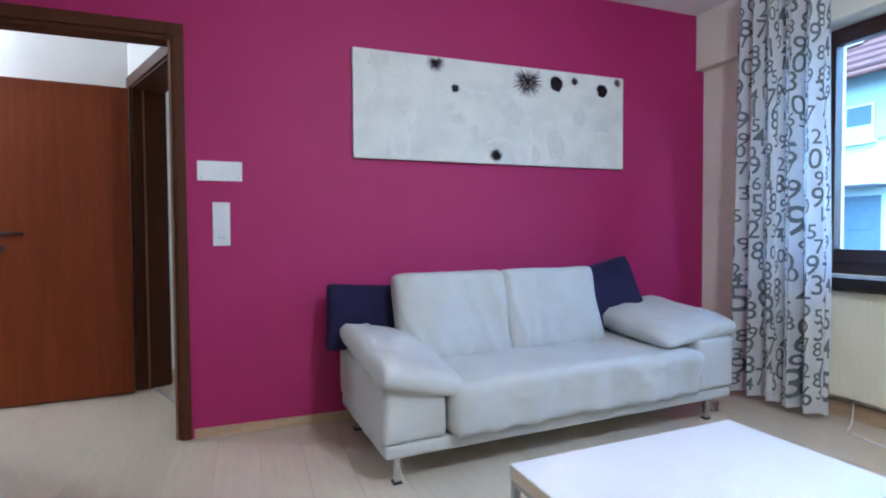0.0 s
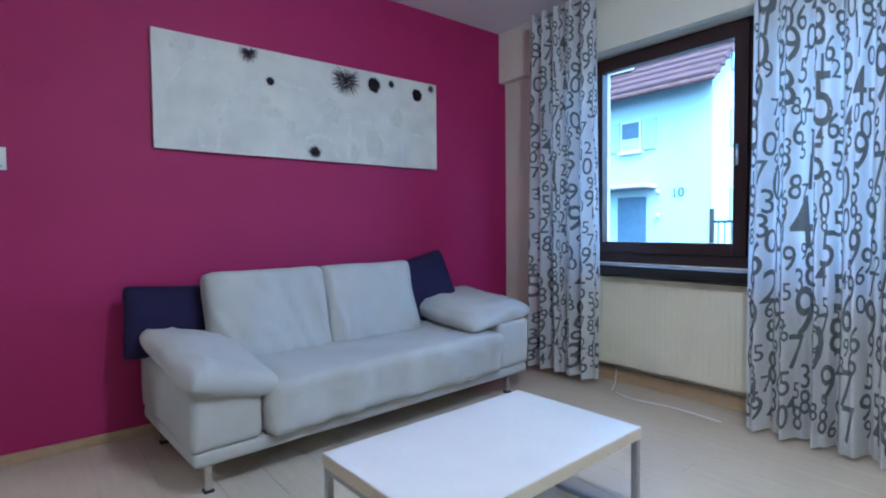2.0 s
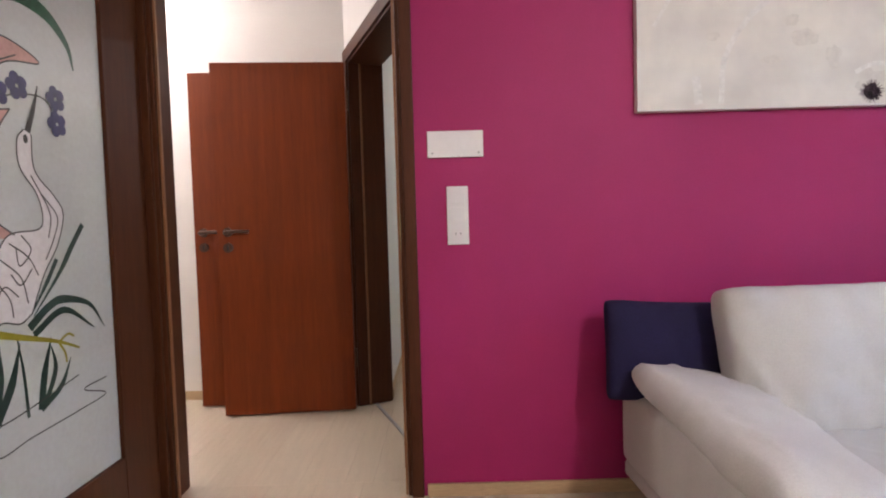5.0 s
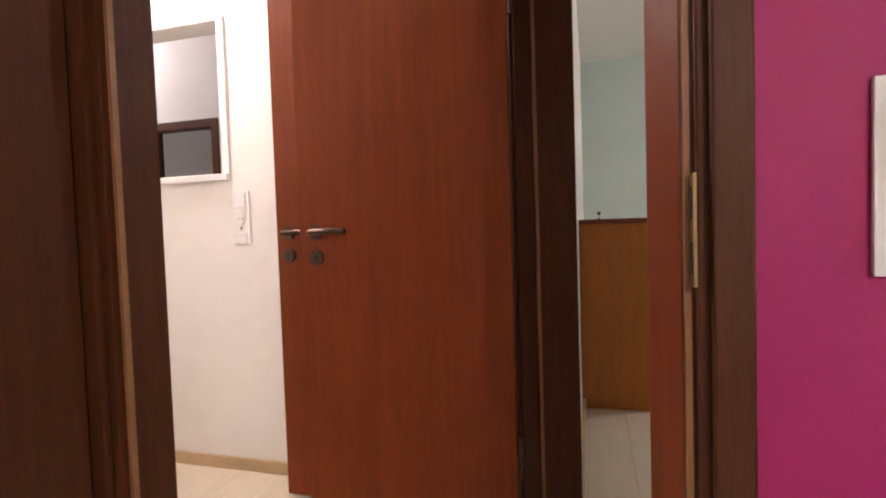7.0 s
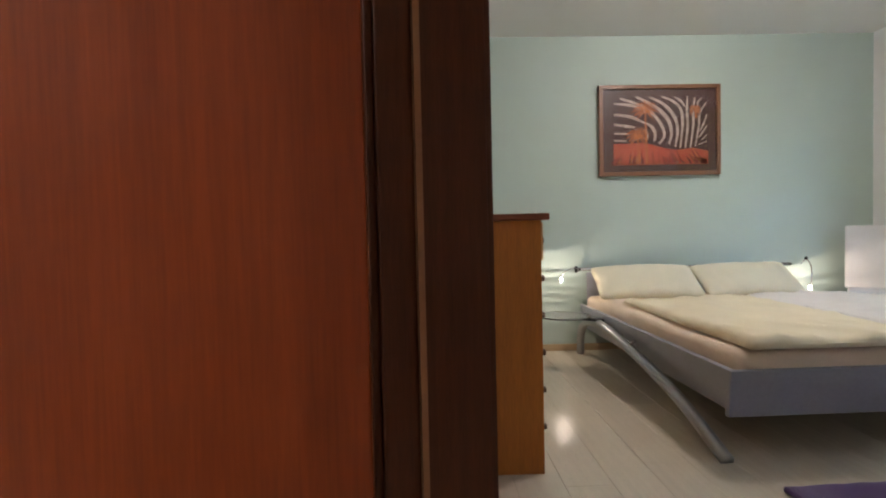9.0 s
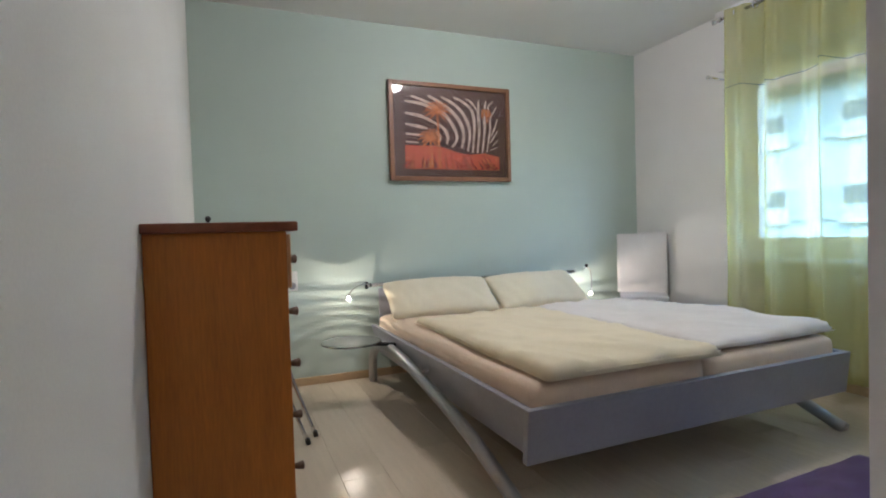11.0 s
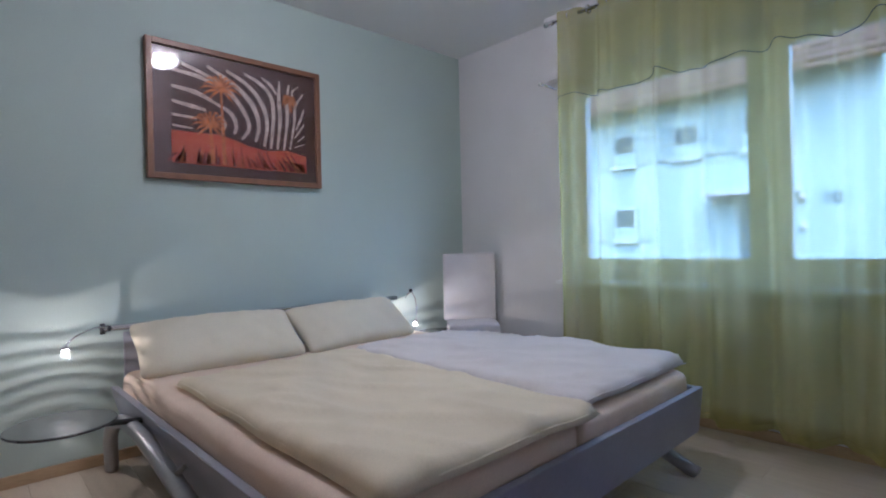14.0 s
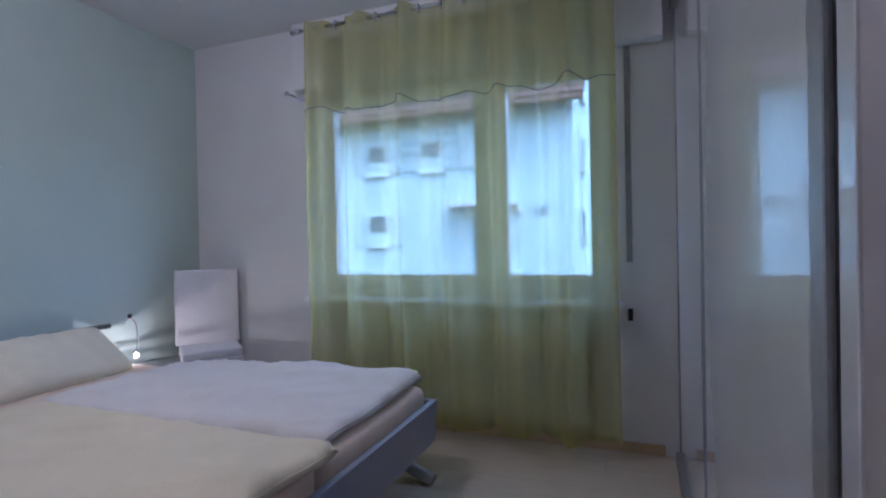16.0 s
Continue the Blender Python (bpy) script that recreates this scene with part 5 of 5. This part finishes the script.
# ---- dresser ----
dresser = thing("dresser", "cherry wood dresser with pine drawer fronts and dark knobs", "dresser", Matrix.Translation((-0.257, 2.33, 0)))
DX, DY = 0.335, 1.0
part("side_panel", box(-0.026, DX, 0, 0.022, 0, 1.045, 0.002), M_CHERRY, dresser)
part("side_panel", box(-0.026, DX, DY - 0.022, DY, 0, 1.045, 0.002), M_CHERRY, dresser)
part("back_panel", box(0, 0.012, 0.022, DY - 0.022, 0.05, 1.045), M_CHERRY, dresser)
part("plinth", box(0.02, DX - 0.03, 0.022, DY - 0.022, 0, 0.06), M_PINE, dresser)
part("top", box(-0.027, DX + 0.03, -0.03, DY + 0.03, 1.045, 1.072, 0.005), M_DRESSTOP, dresser, "reddish brown top")
for i in range(6):
    z0 = 0.065 + i * 0.163
    d = part("drawer", box(DX - 0.20, DX + (0.002 if i < 5 else 0.014), 0.026, DY - 0.026, z0, z0 + 0.156, 0.003), M_PINE, dresser)
    for y in (0.14, DY - 0.46):
        part("knob", join(tube([(DX + 0.01, y, z0 + 0.08), (DX + 0.035, y, z0 + 0.08)], [0.008, 0.014]), ball(0.014, (DX + 0.036, y, z0 + 0.08), (0.5, 1, 1))), M_KNOB, d, "dark knob", True)
orn = thing("ornament", "small black ball on a short chrome stem on the dresser", "ornament", Matrix.Translation((-0.16, 3.30, 1.072)))
part("stem", tube([(0, 0, 0), (0, 0, 0.04)], [0.010, 0.006]), M_CHROME, orn, smooth=True)
part("ball", ball(0.013, (0, 0, 0.05)), M_BLACK, orn, smooth=True)

# ---- folded clothes rack ----
rack = thing("clothes_rack", "folded chrome clothes rack leaning beside the dresser", "clothes rack", Matrix.Translation((0.055, 3.42, 0)))
for dy, dx in ((0.0, 0.0), (0.09, 0.05)):
    part("front_leg", tube(curve([(0.19 + dx, 0.0 + dy, 0.012), (0.09 + dx, 0.03 + dy, 0.30), (0.02 + dx, 0.05 + dy, 0.55)], 6), 0.010), M_CHROME, rack, smooth=True)
    part("upright", tube(curve([(0.01 + dx, 0.06 + dy, 0.34), (-0.01 + dx, 0.07 + dy, 0.62), (0.0 + dx, 0.08 + dy, 0.84), (0.06 + dx, 0.09 + dy, 0.90)], 6), 0.009), M_CHROME, rack, smooth=True)
    part("foot_cap", tube([(0.195 + dx, -0.003 + dy, 0.0), (0.188 + dx, 0.002 + dy, 0.03)], 0.013), M_BLACK, rack, "black rubber foot", True)
part("cross_bar", tube([(0.06, 0.09, 0.90), (0.13, 0.18, 0.91)], 0.009), M_CHROME, rack, smooth=True)
part("end_cap", ball(0.014, (0.05, 0.085, 0.895)), M_BLACK, rack, smooth=True)
part("pivot", tube([(0.02, 0.05, 0.50), (0.07, 0.14, 0.50)], 0.007), M_CHROME, rack, smooth=True)
part("rear_leg", tube([(0.01, 0.06, 0.34), (-0.01, 0.10, 0.0)], 0.009), M_CHROME, rack, smooth=True)

# ---- rug ----
rug = thing("rug", "deep purple pile rug at the foot of the bed", "rug", pose(0.955, 1.42, 0, 0, 0, 2.2))
rb = box(0, 1.48, 0, 0.70, 0.001, 0.024, 0.010, 3)
bmesh.ops.subdivide_edges(rb, edges=[e for e in rb.edges if e.calc_length() > 0.3], cuts=24, use_grid_fill=True)
for v in rb.verts:
    if v.co.z > 0.02:
        v.co.z += 0.006 * noise.noise(v.co * 30) + 0.004 * noise.noise(v.co * 9)
part("carpet", rb, M_RUG, rug, smooth=True)

# ---- wardrobe ----
ward = thing("wardrobe", "white high-gloss sliding-door wardrobe with grey profiles", "wardrobe", Matrix.Translation((0, 0.693, 0)))
WY = 0.62
part("carcass", box(0.93, WB - 0.01, 0.0, WY - 0.05, 0.02, 2.34, 0.003), M_PLASTIC, ward)
part("plinth", box(0.90, WB - 0.02, 0.03, WY - 0.06, 0.0, 0.02), M_GREYPROF, ward)
part("end_panel", box(0.885, 0.926, 0.0, WY - 0.002, 0.0, 2.36, 0.003), M_GLOSS, ward)
part("top_track", box(0.936, WB - 0.01, WY - 0.049, WY, 2.30, 2.36, 0.003), M_GREYPROF, ward)
part("floor_track", box(0.936, WB - 0.01, WY - 0.049, WY, 0.0, 0.03, 0.002), M_GREYPROF, ward)
for x0, x1, y, wide in ((0.936, 1.94, 0.0, 0.045), (1.92, WB - 0.02, -0.022, 0.014)):
    d = part("sliding_door", box(x0 + wide, x1 - 0.014, WY - 0.022 + y, WY - 0.002 + y, 0.035, 2.295, 0.002), M_GLOSS, ward, "white gloss sliding door")
    part("profile", box(x0, x0 + wide, WY - 0.024 + y, WY + 0.004 + y, 0.032, 2.298, 0.004), M_GREYPROF, d, "grey aluminium profile")
    part("profile", box(x1 - 0.014, x1, WY - 0.024 + y, WY + 0.002 + y, 0.032, 2.298, 0.003), M_GREYPROF, d, "grey aluminium profile")
part("seal", box(0.9275, 0.9345, WY - 0.02, WY - 0.003, 0.035, 2.295), M_BLACK, ward)


# ---- street ----
def street_window(parent, x, y, z, w, h, shutters=True, grid=False):
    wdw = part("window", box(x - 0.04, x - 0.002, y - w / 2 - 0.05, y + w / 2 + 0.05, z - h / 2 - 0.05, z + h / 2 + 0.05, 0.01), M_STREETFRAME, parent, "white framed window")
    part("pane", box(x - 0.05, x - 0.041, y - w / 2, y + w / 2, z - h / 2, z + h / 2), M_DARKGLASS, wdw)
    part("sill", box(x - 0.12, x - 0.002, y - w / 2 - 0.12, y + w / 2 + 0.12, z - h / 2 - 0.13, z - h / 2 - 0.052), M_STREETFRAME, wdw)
    part("curtain", box(x - 0.054, x - 0.0505, y - w / 2, y + w / 2, z - h / 2, z - h * 0.1), M_HOUSE, wdw, "short net curtain")
    if shutters:
        for s in (-1, 1):
            yy = y + s * (w / 2 + 0.30)
            part("shutter", box(x - 0.05, x - 0.002, yy - 0.21, yy + 0.21, z - h / 2 - 0.05, z + h / 2 + 0.05, 0.008), M_SHUTTER, parent, "pale blue wooden shutter")


house = thing("neighbour_house", "white rendered house with red-brown tiled roof and shutters", "house", Matrix.Translation((0, -0.93, -0.14)))
HX, HY0, HY1, EAVE = 14.0, 4.0, 17.5, 5.0
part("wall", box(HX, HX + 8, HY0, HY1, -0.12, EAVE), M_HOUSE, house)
roof = bmesh.new()
for a, b in ((HX - 0.55, HX + 4), (HX + 8.55, HX + 4)):
    v = [roof.verts.new(p) for p in ((a, HY0 - 0.3, EAVE - 0.25), (a, HY1 + 0.3, EAVE - 0.25), (b, HY1 + 0.3, EAVE + 3.6), (b, HY0 - 0.3, EAVE + 3.6))]
    w = [roof.verts.new(q.co + Vector((0, 0, 0.16))) for q in v]
    roof.faces.new(v), roof.faces.new(w)
    for i in range(4):
        roof.faces.new((v[i], v[(i + 1) % 4], w[(i + 1) % 4], w[i]))
rf = part("roof", roof, M_ROOF, house, "red-brown tiled roof")
rows = bmesh.new()
for i in range(17):
    t = i / 17
    box(HX - 0.55 + 4.55 * t - 0.02, HX - 0.55 + 4.55 * (t + 1 / 17), HY0 - 0.32, HY1 + 0.32, EAVE - 0.09 + 3.85 * t, EAVE - 0.045 + 3.85 * t + 0.2 / 17, bm=rows)
part("tile_course", rows, M_ROOF, rf, "overlapping tile courses", kind="stuff")
gab = bmesh.new()
for y in (HY0, HY0 + 0.1):
    gab.faces.new([gab.verts.new(p) for p in ((HX, y, EAVE), (HX + 8, y, EAVE), (HX + 4, y, EAVE + 3.5))])
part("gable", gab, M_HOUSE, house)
part("gutter", tube([(HX - 0.6, HY0 - 0.3, EAVE - 0.22), (HX - 0.6, HY1 + 0.3, EAVE - 0.22)], 0.07, 8), M_ROOF, house, smooth=True)
for y in (6.9, 8.2, 11.5):
    dm = part("roof_window", turn(box(-0.5, 0.5, -0.45, 0.45, 0, 0.12, 0.01), pose(HX + 0.75, y, EAVE + 1.08, 0, -40, 0)), M_PLASTIC, rf, "white roof window")
    part("pane", turn(box(-0.38, 0.38, -0.34, 0.34, 0.121, 0.13), pose(HX + 0.75, y, EAVE + 1.08, 0, -40, 0)), M_DARKGLASS, dm)
for y in (6.27, 7.9, 9.6, 11.6, 13.6):
    street_window(house, HX, y, 3.75, 0.54, 0.76)
for y in (9.6, 11.6, 13.6):
    street_window(house, HX, y, 1.7, 0.54, 0.80)
for z, h in ((1.72, 0.8), (3.78, 0.85), (5.75, 0.75)):
    x, y = HX + 1.85, HY0
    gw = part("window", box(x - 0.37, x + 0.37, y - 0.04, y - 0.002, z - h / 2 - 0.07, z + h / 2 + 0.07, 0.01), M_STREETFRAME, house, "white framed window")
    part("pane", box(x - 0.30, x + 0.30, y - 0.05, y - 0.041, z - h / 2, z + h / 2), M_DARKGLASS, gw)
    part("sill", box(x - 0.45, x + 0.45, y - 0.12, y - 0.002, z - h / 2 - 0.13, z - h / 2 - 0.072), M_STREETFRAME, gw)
    for s in (-1, 1):
        part("shutter", box(x + s * 0.60 - 0.20, x + s * 0.60 + 0.20, y - 0.05, y - 0.002, z - h / 2 - 0.05, z + h / 2 + 0.05, 0.008), M_SHUTTER, house, "pale blue wooden shutter")
hd = part("door", box(HX - 0.04, HX - 0.002, 5.78, 6.68, -0.12, 2.0, 0.01), M_BLUEDOOR, house, "blue-grey front door")
part("panel", box(HX - 0.055, HX - 0.041, 5.9, 6.56, 1.2, 1.85, 0.005), M_BLUEDOOR, hd)
part("canopy", box(HX - 0.75, HX - 0.002, 5.45, 7.3, 2.22, 2.32, 0.02), M_GREYBOX, house, "flat grey door canopy")
for z in (1.45, 2.1):
    part("wall_lamp", ball(0.07, (HX - 0.07, 5.4, z)), M_GREYBOX, house)
num = bpy.data.curves.new("number", "FONT")
num.body, num.size, num.extrude = "10", 0.36, 0.01
num_ob = new("house_number_curve", num)
bpy.context.view_layer.update()
num_me = bpy.data.meshes.new_from_object(num_ob)
bpy.data.objects.remove(num_ob)
num_me.materials.append(M_BLUEDOOR)
nb = new("house_number", num_me)
nb.parent = house
nb.matrix_basis = Matrix.Translation((HX - 0.02, 5.05, 1.95)) @ Matrix(((0, 0, -1, 0), (-1, 0, 0, 0), (0, 1, 0, 0), (0, 0, 0, 1)))
tagged(nb, "grey figures of the house number 10")

house2 = thing("distant_house", "pale house with a dark roof further down the street", "house")
part("wall", box(24, 32, -9, 5.4, -0.12, 3.7), M_HOUSE2, house2)
r2 = bmesh.new()
for a, b in ((23.5, 28), (32.5, 28)):
    v = [r2.verts.new(p) for p in ((a, -9.4, 3.4), (a, 5.8, 3.4), (b, 5.8, 6.8), (b, -9.4, 6.8))]
    w = [r2.verts.new(q.co + Vector((0, 0, 0.16))) for q in v]
    r2.faces.new(v), r2.faces.new(w)
    for i in range(4):
        r2.faces.new((v[i], v[(i + 1) % 4], w[(i + 1) % 4], w[i]))
part("roof", r2, M_GREYBOX, house2, "dark slate roof")
for y in (-6.5, -3.5, -0.8, 1.8, 4.5):
    for z in (0.9, 2.75):
        street_window(house2, 24, y, z, 1.0, 1.1, False)
gate = thing("garden_gate", "dark iron garden gate beside the white house", "gate", Matrix.Translation((11.5, 1.95, -0.12)))
part("post", tube([(0, 0, 0), (0, 0, 1.5)], 0.05), M_BLACK, gate)
part("post", tube([(0, -1.3, 0), (0, -1.3, 1.3)], 0.05), M_BLACK, gate)
for z in (0.4, 1.2):
    part("rail", box(-0.02, 0.02, -1.3, 0, z, z + 0.05), M_BLACK, gate)
for i in range(9):
    part("bar", tube([(0, -0.13 - i * 0.13, 0.4), (0, -0.13 - i * 0.13, 1.25)], 0.012, 6), M_BLACK, gate)

# ---- floor planks ----
PL, PWD = 1.28, 0.192
plank_cache = {}


def plank(x0, x1, y0, y1):
    key = (round(x1 - x0, 3), round(y1 - y0, 3))
    if key not in plank_cache:
        bm = box(0, key[0] - 0.0008, 0, key[1] - 0.0008, -0.008, 0.0)
        top = [e for e in bm.edges if all(v.co.z > -0.001 for v in e.verts)]
        bmesh.ops.bevel(bm, geom=top, offset=0.0005, segments=1, affect="EDGES")
        plank_cache[key] = mesh_of("plank", bm, M_LAMINATE)
    ob = new("plank", plank_cache[key])
    ob.parent = floor
    ob.matrix_world = Matrix.Translation((x0, y0, 0))


def lay(x0, x1, y0, y1, shift):
    x, row = x0, 0
    while x < x1 - 0.002:
        xe = min(x + PWD, x1)
        y = y0 - ((row * 0.43 + shift) % 1.0) * PL
        while y < y1 - 0.002:
            a, b = max(y, y0), min(y + PL, y1)
            if b - a > 0.01:
                plank(x, xe, a, b)
            y += PL
        x, row = xe, row + 1


lay(-2.4, WL, -4.7, 0.12, 0.1)
lay(-4.4, -0.25, 0.12, 2.0, 0.3)
lay(-0.25, WB, 0.12, 4.5, 0.5)
